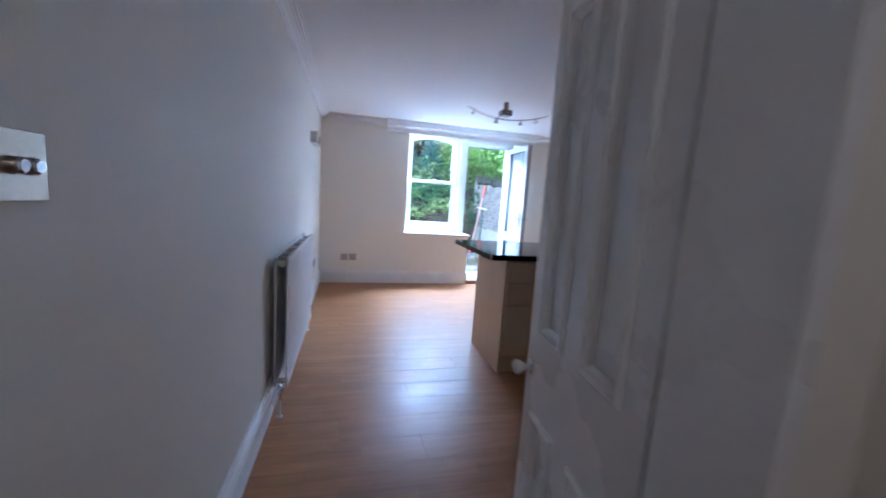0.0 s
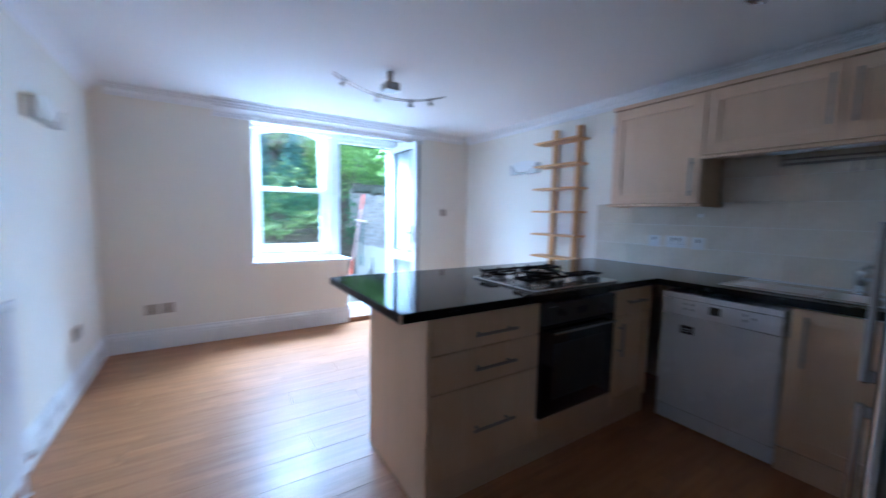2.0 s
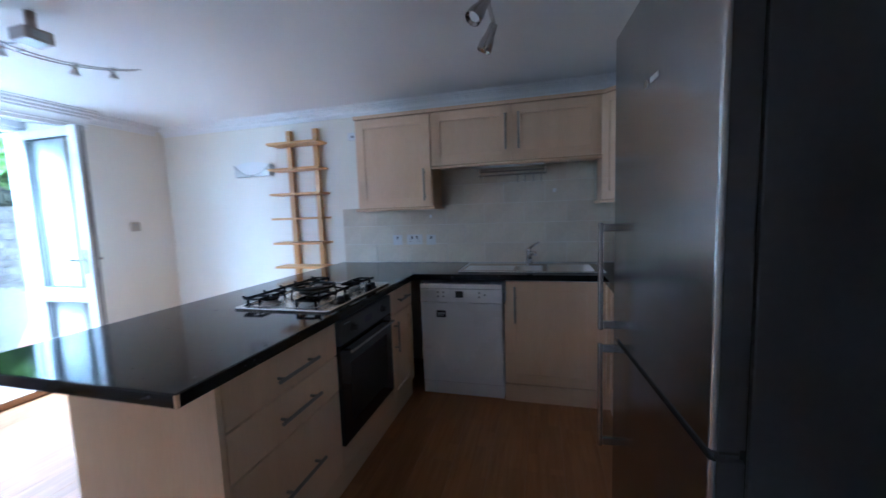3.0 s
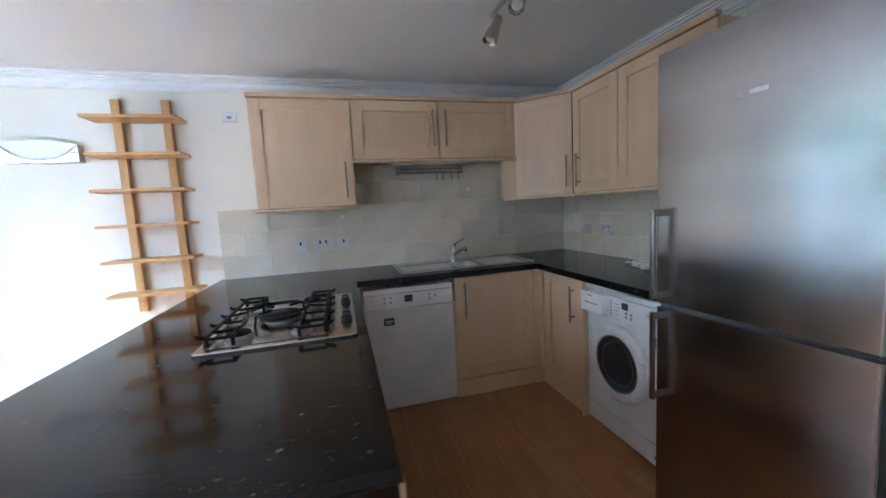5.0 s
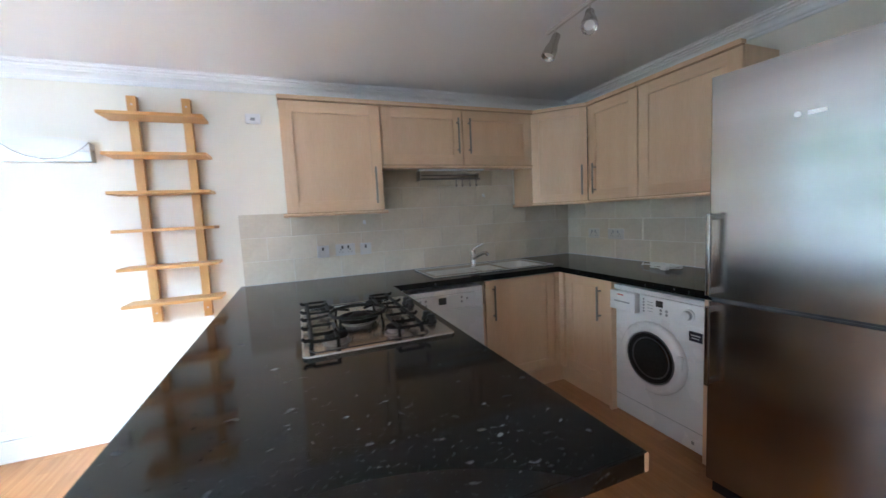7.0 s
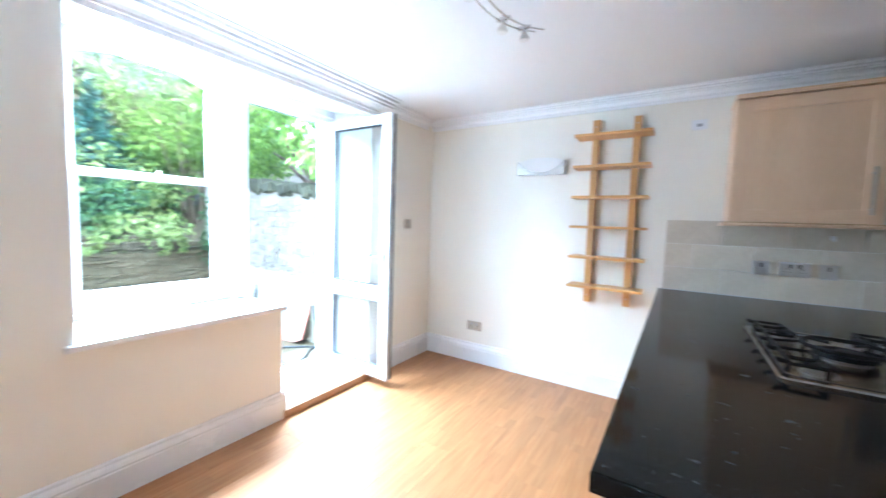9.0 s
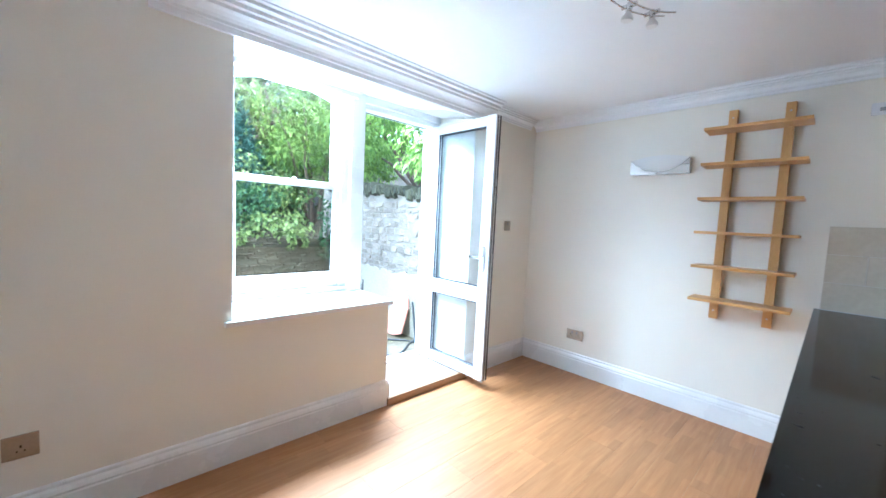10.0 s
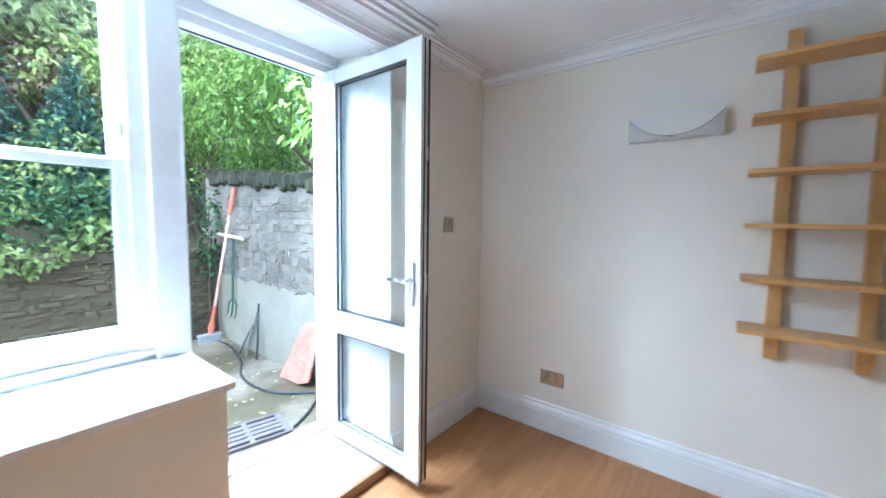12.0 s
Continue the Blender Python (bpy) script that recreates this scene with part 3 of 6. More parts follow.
# upper sash with curved head
bm = bmesh.new()
box(bm, GX0 - 0.05, GX0, 5.822, 5.862, 1.54, 2.26)
box(bm, GX1, GX1 + 0.05, 5.822, 5.862, 1.54, 2.26)
box(bm, GX0, GX1, 5.824, 5.860, 1.54, 1.575)
N = 14
xs = [GX0 + (GX1 - GX0) * i / N for i in range(N + 1)]
prism(bm, [(x, arch(x)) for x in xs] + [(GX1, 2.285), (GX0, 2.285)], lambda x, z, s: (x, 5.823 + 0.038 * s, z))
sash = part("upper_sash", bm, M_TRIM, window)
pane = part("pane", B(GX0 - 0.005, GX1 + 0.005, 5.841, 5.845, 1.57, 2.262), M_GLASS, sash)
pane.visible_shadow = False
part("sash_stop", B(1.495, 1.507, 5.79, 5.822, 1.66, 1.70, bevel=0.003), M_GREYPL, window, "grey sash stop")
structure("window_sill", box(B(X0 - 0.035, X1 + 0.02, YF - 0.03, YF + 0.001, 0.733, 0.762, bevel=0.006), X0 + 0.001, X1 + 0.018, YF + 0.001, 5.757, 0.736, 0.7615), M_TRIM, "wide white painted window sill")

# ---- garden door ----
DX0, DX1 = 1.697, 2.447
frame_ob = tagged(thing("door_frame", (2.09, 5.80, 0.05), "white plastic garden door frame with step", "door frame"), kind="structure")
part("jamb", B(1.660, DX0, 5.757, 5.875, 0.05, 2.262, bevel=0.003), M_PVC, frame_ob)
part("jamb", B(DX1, X2 - 0.006, 5.757, 5.875, 0.05, 2.262, bevel=0.003), M_PVC, frame_ob)
part("jamb", B(2.392, DX1, 5.84, 5.876, 0.07, 2.16, bevel=0.003), M_PVC, frame_ob)
part("head", box(B(DX0, DX1, 5.757, 5.875, 2.162, 2.262, bevel=0.003), DX0 - 0.1, X2 - 0.007, 5.735, 5.757, 2.20, 2.262, bevel=0.006), M_PVC, frame_ob)
part("doorstep", box(B(DX0, DX1, 5.80, 5.90, 0.0, 0.070, bevel=0.004), DX0, DX1, 5.845, 5.865, 0.07, 0.085, bevel=0.003), M_PVC, frame_ob)
part("weather_seal", box(B(DX0 + 0.001, DX0 + 0.004, 5.835, 5.842, 0.075, 2.158), DX0, DX1 - 0.06, 5.835, 5.842, 2.155, 2.161), M_BLACK, frame_ob, "black rubber weather seal")

door = thing("garden_door", (2.42, 5.75, 0.06), "white plastic glazed garden door standing wide open", "door")
LX0, LX1, LY0, LY1 = 2.392, 2.452, 5.03, 5.757
bm = bmesh.new()
for z0, z1 in ((0.062, 0.150), (0.690, 0.815), (2.085, 2.160)):
    box(bm, LX0 + 0.002, LX1 - 0.002, LY0 + 0.085, LY1 - 0.085, z0, z1, bevel=0.004)
box(bm, LX0, LX1, LY0, LY0 + 0.095, 0.060, 2.162, bevel=0.004)
box(bm, LX0, LX1, LY1 - 0.090, LY1, 0.060, 2.162, bevel=0.004)
part("leaf_frame", bm, M_PVC, door)
for z0, z1 in ((0.142, 0.698), (0.807, 2.093)):
    g = part("pane", B(2.414, 2.430, LY0 + 0.090, LY1 - 0.085, z0, z1), M_GLASS, door, "clear double glazed pane")
    g.visible_shadow = False
    bm = bmesh.new()
    y0, y1 = LY0 + 0.095, LY1 - 0.090
    for x0 in (LX0 + 0.010, LX1 - 0.016):
        box(bm, x0, x0 + 0.006, y0, y0 + 0.008, z0 + 0.008, z1 - 0.008)
        box(bm, x0, x0 + 0.006, y1 - 0.008, y1, z0 + 0.008, z1 - 0.008)
        box(bm, x0, x0 + 0.006, y0, y1, z0 + 0.008, z0 + 0.016)
        box(bm, x0, x0 + 0.006, y0, y1, z1 - 0.016, z1 - 0.008)
    part("gasket", bm, M_BLACK, door, "black glazing gasket")
bm = bmesh.new()
box(bm, LX0 + 0.018, LX0 + 0.024, LY0 - 0.004, LY0 + 0.001, 0.066, 2.156)
box(bm, LX1 - 0.016, LX1 - 0.006, LY0 - 0.006, LY0 + 0.001, 0.066, 2.156)
part("edge_seal", bm, M_BLACK, door, "black rubber edge seal")
part("lock_strip", B(LX0 + 0.028, LX0 + 0.042, LY0 - 0.003, LY0 + 0.001, 0.10, 2.12), M_NICKEL, door, "steel locking strip")
part("latch", box(B(LX0 + 0.026, LX0 + 0.044, LY0 - 0.007, LY0, 0.99, 1.09, bevel=0.003), LX0 + 0.026, LX0 + 0.044, LY0 - 0.007, LY0, 1.62, 1.68, bevel=0.003), M_NICKEL, door)
h = part("handle_plate", B(LX0 - 0.012, LX0, LY0 + 0.032, LY0 + 0.060, 0.94, 1.15, bevel=0.004), M_CHROME, door, "chrome handle plate")
part("lever", box(tube([(LX0 - 0.01, LY0 + 0.046, 1.06), (LX0 - 0.045, LY0 + 0.046, 1.06)], 0.010), LX0 - 0.056, LX0 - 0.038, LY0 + 0.038, LY0 + 0.165, 1.049, 1.069, bevel=0.006), M_CHROME, h, "chrome lever", True)
h = part("handle_plate", B(LX1, LX1 + 0.012, LY0 + 0.032, LY0 + 0.060, 0.94, 1.15, bevel=0.004), M_CHROME, door, "chrome handle plate")
part("lever", box(tube([(LX1 + 0.01, LY0 + 0.046, 1.06), (LX1 + 0.045, LY0 + 0.046, 1.06)], 0.010), LX1 + 0.038, LX1 + 0.056, LY0 + 0.038, LY0 + 0.165, 1.049, 1.069, bevel=0.006), M_CHROME, h, "chrome lever", True)
part("corner_foot", L((LX0 + 0.01, LY0 + 0.01, 0.056), (0, 0, 1), [(0, 0.012), (0.02, 0.012), (0.024, 0.006)]), M_GREYPL, door)

# ---- panelled hall door, standing open ----
W, H, T = 0.630, 1.98, 0.040
DOOR_FOOT = (0.519, 0.414, 0.008)
HINGE = Matrix.Translation(DOOR_FOOT) @ Matrix.Rotation(radians(84), 4, "Z")   # local x runs from hinge to free edge
leaf_ob = thing("panelled_door", DOOR_FOOT, "white painted four-panel door standing open", "door")


def on_leaf(name, bm, material, label="", smooth=False):
    ob = part(name, bm, material, leaf_ob, label, smooth)
    ob.matrix_parent_inverse = Matrix.Translation(-BASE[leaf_ob]) @ HINGE
    return ob


def panel_moulding(x0, x1, z0, z1):
    """A bolection moulding round a panel, mitred, on both faces of the leaf."""
    bm = bmesh.new()
    profile = [(-0.006, -0.002), (-0.005, 0.009), (0.003, 0.016), (0.010, 0.015), (0.014, 0.006), (0.024, 0.002), (0.032, -0.006), (0.036, -0.0115)]
    for side in (-1, 1):
        face = 0.0 if side < 0 else T
        rings = []
        for d, h in profile:
            y = face + side * h
            rings.append([bm.verts.new(p) for p in ((x0 + d, y, z0 + d), (x1 - d, y, z0 + d), (x1 - d, y, z1 - d), (x0 + d, y, z1 - d))])
        for r0, r1 in zip(rings, rings[1:]):
            for j in range(4):
                bm.faces.new((r0[j], r0[(j + 1) % 4], r1[(j + 1) % 4], r1[j]))
    return bm


STILE, LOCK0, LOCK1 = 0.090, 0.545, 0.835
M0, M1 = 0.262, 0.378      # muntin
bm = bmesh.new()
for x0, x1, z0, z1 in ((0, STILE, 0, H), (W - STILE, W, 0, H), (STILE, W - STILE, 0, 0.20), (STILE, W - STILE, LOCK0, LOCK1), (STILE, W - STILE, H - 0.12, H), (M0, M1, 0.20, LOCK0), (M0, M1, LOCK1, H - 0.12)):
    box(bm, x0, x1, 0, T, z0, z1)
on_leaf("leaf_frame", bm, M_TRIM)
for x0, x1 in ((STILE, M0), (M1, W - STILE)):
    for z0, z1 in ((0.20, LOCK0), (LOCK1, H - 0.12)):
        on_leaf("panel", B(x0, x1, 0.013, T - 0.013, z0, z1), M_TRIM)
        on_leaf("moulding", panel_moulding(x0, x1, z0, z1), M_TRIM)
for s in (-1, 1):
    y = T if s > 0 else 0.0
    on_leaf("knob", L((W - 0.042, y, 0.695), (0, s, 0), [(0, 0.013), (0.020, 0.010), (0.030, 0.012), (0.038, 0.020), (0.050, 0.0255), (0.062, 0.024), (0.070, 0.014), (0.072, 0.0)]), M_ENAMEL, "white china knob", True)
    on_leaf("knob_rose", L((W - 0.042, y, 0.695), (0, s, 0), [(0, 0.028), (0.004, 0.028), (0.007, 0.022), (0.0075, 0.012)]), M_CHROME, "chrome knob rose", True)
structure("wall_beside_door", B(0.520, 0.70, 0.227, YK, 0.0, ZC), M_WALL, "cream painted wall beside the hall door")
structure("door_jamb", B(0.478, 0.5195, 0.20, 0.4075, 0.0, 2.03, bevel=0.003), M_TRIM, "white painted door jamb")
structure("door_architrave", B(0.5200, 0.580, YK + 0.001, YK + 0.018, 0.0, 2.08, bevel=0.005), M_TRIM, "white painted door architrave")

# ---- laminate boards (pieces of the floor) ----
floor_top = thing("floor", (0, 0, 0), "honey beech laminate floor in long boards", "floor", kind="structure")
board_mesh = {}
def board(x0, x1, y0, y1):
    key = (round(x1 - x0, 3), round(y1 - y0, 3))
    if key not in board_mesh:
        w, d = key
        bm = bmesh.new()
        prism(bm, [(-d / 2 + 0.0003, -0.012), (d / 2 - 0.0003, -0.012), (d / 2 - 0.0003, -0.0005), (d / 2 - 0.0009, 0), (-d / 2 + 0.0009, 0), (-d / 2 + 0.0003, -0.0005)],
              lambda y, z, s: ((-w / 2 + 0.0003) if s == 0 else (w / 2 - 0.0003), y, z))
        board_mesh[key] = mesh_of("board", bm, M_FLOOR)
    ob = new("board", board_mesh[key])
    ob.parent = floor_top
    ob.location = ((x0 + x1) / 2, (y0 + y1) / 2, 0)
    ob.rotation_euler = (radians(random.uniform(-0.13, 0.13)), radians(random.uniform(-0.02, 0.02)), 0)


def lay_floor():
    """Runs after everything large: rows of boards with staggered ends."""
    rnd = random.Random(4)
    y, wide, long = -1.58, 0.192, 1.285
    row = 0
    while y < YF - 0.01:
        y1 = min(y + wide, YF)
        right = XR if y1 > YK else 0.70
        x = XL - (row * 0.43 % long)
        while x < right:
            a, b = max(x, XL), min(x + long, right)
            if b - a > 0.03:
                board(a, b, y, y1)
            x += long
        y, row = y1, row + 1

# ---- kitchen ----
def bar_handle(parent, a, b, out, r=0.007):
    """A steel bar on two posts, from a to b, standing off along out."""
    a, b, out = Vector(a), Vector(b), Vector(out)
    d = (b - a).normalized()
    off = out * 0.032
    bm = tube([a + off, b + off], r)
    for p in (a + d * 0.03, b - d * 0.03):
        ring_sweep(bm, [p, p + off], r * 0.8, 8)
    return part("handle", bm, M_HANDLE, parent, "brushed steel bar handle", True)


def shaker_door(parent, o, u, w, h, n, frame=0.07, name="door", flat=False):
    """A framed door from corner o along u (width w) and up (height h), facing n, 20 mm thick."""
    o, u, n = Vector(o), Vector(u), Vector(n)
    m = Matrix((( u.x, n.x, 0, o.x), (u.y, n.y, 0, o.y), (u.z, n.z, 1, o.z), (0, 0, 0, 1)))
    if flat:
        return part(name, box(bmesh.new(), 0.0025, w - 0.0025, 0, 0.02, 0.0025, h - 0.0025, bevel=0.002, m=m), M_MAPLE, parent)
    d = part(name, box(bmesh.new(), frame - 0.004, w - frame + 0.004, 0.002, 0.0095, frame - 0.004, h - frame + 0.004, m=m), M_MAPLE, parent)
    for q in ((0.0025, frame, 0.0025, h - 0.0025), (w - frame, w - 0.0025, 0.0025, h - 0.0025)):
        part("stile", box(bmesh.new(), q[0], q[1], 0, 0.02, q[2], q[3], bevel=0.0015, m=m), M_MAPLE, d)
    for q in ((frame, w - frame, 0.0025, frame), (frame, w - frame, h - frame, h - 0.0025)):
        part("rail", box(bmesh.new(), q[0], q[1], 0, 0.02, q[2], q[3], bevel=0.0015, m=m), M_MAPLE_H, d)
    return d


def worktop_shape():
    """The U-shaped top: peninsula, sink run and machine run, 40 mm thick, with cut-outs for the sink bowls."""
    z0, z1 = 0.87, 0.91
    bm = bmesh.new()
    sx0, sx1, sy0, sy1 = 2.80, 3.235, 1.00, 1.985
    for q in ((0.87, XR - 0.001, 2.305, 3.24), (2.70, sx0, 1.02, 2.305), (sx1, XR - 0.001, 1.02, 2.305), (sx0, sx1, sy1, 2.305), (1.550, XR - 0.001, YK + 0.001, 1.0), (1.550, 2.70, 1.0, 1.02), (2.70, 2.80, 1.0, 1.02), (sx1, XR - 0.001, 1.0, 1.02)):
        box(bm, q[0], q[1], q[2], q[3], z0, z1)
    bmesh.ops.remove_doubles(bm, verts=bm.verts, dist=0.0002)
    return bm


top = thing("worktop", (2.6, 1.8, 0.87), "polished black flecked U-shaped worktop", "worktop")
part("top", worktop_shape(), M_WORKTOP, top)
part("edge_trim", box(B(0.866, 0.872, 2.3008, 3.2415, 0.871, 0.9085, bevel=0.002), 0.866, 2.70, 2.299, 2.305, 0.871, 0.9085, bevel=0.002), M_WORKTOP, top)
part("worn_corner", B(0.8645, 0.8755, 2.2975, 2.308, 0.872, 0.908, bevel=0.003), M_MAPLE, top, "chipped pale corner of the edging")
part("sealant", box(box(bmesh.new(), XR - 0.010, XR - 0.006, YK + 0.012, 3.215, 0.9095, 0.918), 1.5, XR - 0.01, YK + 0.007, YK + 0.012, 0.9095, 0.918), M_TRIM, top, "white sealant bead")

G = "maple base units"
# drawer unit in the peninsula
u = thing("drawer_unit", (1.33, 2.63, 0.0), "pale maple three-drawer base unit under the worktop", "cabinet", G)
part("body", B(1.022, 1.658, 2.349, 2.92, 0.13, 0.869), M_MAPLE, u)
for z0, z1, hz in ((0.135, 0.528, 0.33), (0.531, 0.700, 0.615), (0.703, 0.862, 0.77)):
    d = shaker_door(u, (1.024, 2.347, z0), (1, 0, 0), 0.634, z1 - z0, (0, -1, 0), name="drawer_front", flat=True)
    bar_handle(d, (1.235, 2.327, hz), (1.475, 2.327, hz), (0, -1, 0))
part("end_panel", B(1.0, 1.020, 2.325, 2.945, 0.0, 0.869, bevel=0.001), M_MAPLE, thing("end_panel", (1.01, 2.63, 0.0), "pale maple peninsula end panel down to the floor", "panel"))
part("back_panel", B(1.021, 3.349, 2.925, 2.944, 0.0, 0.869), M_MAPLE, thing("back_panel", (2.2, 2.93, 0.0), "pale maple peninsula back panel", "panel"))
part("plinth", B(1.021, 2.70, 2.352, 2.370, 0.0, 0.120), M_MAPLE_H, thing("plinth", (1.9, 2.39, 0.0), "maple plinth under the peninsula units", "plinth"))

# built-in oven
o = thing("built_in_oven", (1.97, 2.6, 0.24), "black glass built-in oven with steel handle", "oven")
part("body", B(1.668, 2.285, 2.36, 2.9, 0.13, 0.868), M_BLACK, o)
part("filler", B(1.662, 2.288, 2.3285, 2.349, 0.135, 0.238, bevel=0.0015), M_MAPLE_H, o, "maple filler board")
d = part("oven_door", B(1.672, 2.282, 2.318, 2.345, 0.243, 0.735, bevel=0.004), M_OVEN, o, "black glass oven door")
bm = tube([(1.72, 2.285, 0.70), (2.235, 2.285, 0.70)], 0.008)
for x in (1.74, 2.215):
    ring_sweep(bm, [(x, 2.285, 0.70), (x, 2.319, 0.70)], 0.006, 8)
part("handle", bm, M_STEEL, d, "steel oven handle", True)
part("inner_window", B(1.76, 2.195, 2.3165, 2.3195, 0.33, 0.63), M_BLACK, d)
c = part("control_panel", B(1.672, 2.282, 2.318, 2.345, 0.738, 0.850, bevel=0.003), M_FRIDGE_SIDE, o, "dark control panel")
part("display", B(1.935, 2.02, 2.3165, 2.3185, 0.775, 0.812), M_LABEL, c)
for x in (1.80, 2.155):
    part("control_knob", L((x, 2.318, 0.794), (0, -1, 0), [(0, 0.024), (0.006, 0.024), (0.008, 0.018), (0.026, 0.016), (0.028, 0.0)], seg=20), M_BLACK, c, "black oven knob", True)
for i in range(5):
    part("marking", B(1.72 + 0.012 * i, 1.725 + 0.012 * i, 2.3168, 2.3185, 0.83, 0.833), M_PALE, c)

# narrow unit beside the oven
u = thing("narrow_unit", (2.48, 2.6, 0.0), "pale maple narrow unit with drawer and door", "cabinet", G)
part("body", B(2.293, 2.70, 2.349, 2.92, 0.13, 0.869), M_MAPLE, u)
d = shaker_door(u, (2.292, 2.347, 0.703), (1, 0, 0), 0.395, 0.159, (0, -1, 0), name="drawer_front", flat=True)
bar_handle(d, (2.40, 2.327, 0.785), (2.58, 2.327, 0.785), (0, -1, 0))
d = shaker_door(u, (2.292, 2.347, 0.135), (1, 0, 0), 0.395, 0.565, (0, -1, 0), frame=0.06)
bar_handle(d, (2.345, 2.327, 0.46), (2.345, 2.327, 0.66), (0, -1, 0))

# dishwasher
w = thing("dishwasher", (3.0, 1.965, 0.0), "white freestanding dishwasher with dark display", "dishwasher")
part("body", B(2.735, 3.32, 1.668, 2.262, 0.02, 0.838), M_ENAMEL, w)
part("top_strip", B(2.708, 2.736, 1.668, 2.262, 0.805, 0.838, bevel=0.004), M_ENAMEL, w)
part("gap", B(2.722, 2.735, 1.67, 2.26, 0.10, 0.81), M_BLACK, w)
p = part("control_panel", B(2.706, 2.734, 1.668, 2.262, 0.705, 0.802, bevel=0.004), M_ENAMEL, w)
part("display", B(2.703, 2.708, 1.945, 2.0, 0.742, 0.788, bevel=0.001), M_BLACK, p, "black display window")
for y in (2.13, 2.09):
    for z in (0.747, 0.778):
        part("button", L((2.7065, y, z), (-1, 0, 0), [(0, 0.008), (0.003, 0.007), (0.0035, 0.0)], seg=12), M_GREYPL, p)
for y, z in ((1.83, 0.778), (1.83, 0.747), (1.79, 0.765)):
    part("button", L((2.7065, y, z), (-1, 0, 0), [(0, 0.008), (0.003, 0.007), (0.0035, 0.0)], seg=12), M_GREYPL, p)
part("grip", B(2.702, 2.712, 1.90, 2.06, 0.694, 0.706, bevel=0.004), M_ENAMEL, w)
part("door", B(2.706, 2.734, 1.668, 2.262, 0.112, 0.702, bevel=0.005), M_ENAMEL, w)
part("sticker", B(2.7045, 2.7062, 2.075, 2.145, 0.595, 0.645), M_LABEL, w, "dark blue rating sticker")
part("sticker_text", box(B(2.7036, 2.7046, 2.085, 2.135, 0.622, 0.628), 2.7036, 2.7046, 2.09, 2.13, 0.609, 0.614), M_PALE, w, "pale unreadable lines")
part("kick_plate", B(2.716, 2.736, 1.668, 2.262, 0.015, 0.105, bevel=0.003), M_ENAMEL, w)

# sink base unit, corner post and machine-run door
u = thing("sink_unit", (3.0, 1.33, 0.0), "pale maple sink base unit with framed door", "cabinet", G)
part("body", B(2.732, 3.34, 1.012, 1.66, 0.13, 0.70), M_MAPLE, u)
d = shaker_door(u, (2.730, 1.647, 0.135), (0, -1, 0), 0.595, 0.73, (-1, 0, 0))
bar_handle(d, (2.710, 1.583, 0.58), (2.710, 1.583, 0.83), (-1, 0, 0))
part("corner_post", box(B(2.712, 2.732, 1.005, 1.048, 0.13, 0.868), 2.665, 2.712, 0.985, 1.005, 0.13, 0.868), M_MAPLE, u)
part("plinth", box(B(2.726, 2.744, 0.970, 1.66, 0.0, 0.120), 2.238, 2.726, 0.952, 0.970, 0.0, 0.120), M_MAPLE_H, u)
u = thing("corner_unit", (2.45, 0.7, 0.0), "pale maple corner base unit with framed door", "cabinet", G)
part("body", B(2.238, 2.731, 0.39, 0.965, 0.13, 0.868), M_MAPLE, u)
d = shaker_door(u, (2.665, 0.966, 0.135), (-1, 0, 0), 0.425, 0.73, (0, 1, 0))
bar_handle(d, (2.315, 0.986, 0.585), (2.315, 0.986, 0.815), (0, 1, 0))
part("panel", B(2.214, 2.234, 0.39, 0.995, 0.0, 0.868, bevel=0.001), M_MAPLE, thing("support_panel", (2.224, 0.7, 0), "pale maple panel beside the washing machine", "panel", "machine panels"))
part("panel", B(1.604, 1.626, 0.39, 0.995, 0.0, 0.868, bevel=0.001), M_MAPLE, thing("support_panel", (1.615, 0.7, 0), "pale maple panel beside the washing machine", "panel", "machine panels"))

# washing machine
w = thing("washing_machine", (1.92, 0.68, 0.0), "white front-loading washing machine with round door", "washing machine")
WX0, WX1, WY = 1.634, 2.208, 0.965
bm = box(bmesh.new(), WX0, WX1, 0.40, WY, 0.015, 0.845, bevel=0.012)
part("body", bm, M_ENAMEL, w)
part("top", B(WX0 - 0.002, WX1 + 0.002, 0.40, WY + 0.012, 0.822, 0.848, bevel=0.006), M_ENAMEL, w)
p = part("control_panel", B(WX0, 2.015, WY, WY + 0.016, 0.70, 0.818, bevel=0.006), M_ENAMEL, w)
part("display", B(1.862, 1.905, WY + 0.0155, WY + 0.018, 0.765, 0.800), M_BLACK, p, "black display window")
part("programme_knob", L((1.715, WY + 0.014, 0.758), (0, 1, 0), [(0, 0.034), (0.006, 0.033), (0.010, 0.025), (0.028, 0.022), (0.031, 0.0)], seg=28), M_ENAMEL, p, "", True)
for i in range(5):
    part("button", L((1.985, WY + 0.0155, 0.722 + 0.018 * i), (0, 1, 0), [(0, 0.006), (0.003, 0.0055), (0.0035, 0.0)], seg=10), M_GREYPL, p)
for i in range(4):
    part("button", L((1.875 - 0.035 * (i % 2), WY + 0.0155, 0.728 + 0.02 * (i // 2)), (0, 1, 0), [(0, 0.008), (0.003, 0.007), (0.0035, 0.0)], seg=10), M_GREYPL, p)
for i in range(4):
    part("marking", B(1.925, 1.96, WY + 0.0158, WY + 0.0168, 0.727 + 0.018 * i, 0.730 + 0.018 * i), M_GREYPL, p)
d = part("detergent_drawer", B(2.018, WX1 - 0.002, WY, WY + 0.050, 0.70, 0.818, bevel=0.006), M_ENAMEL, w)
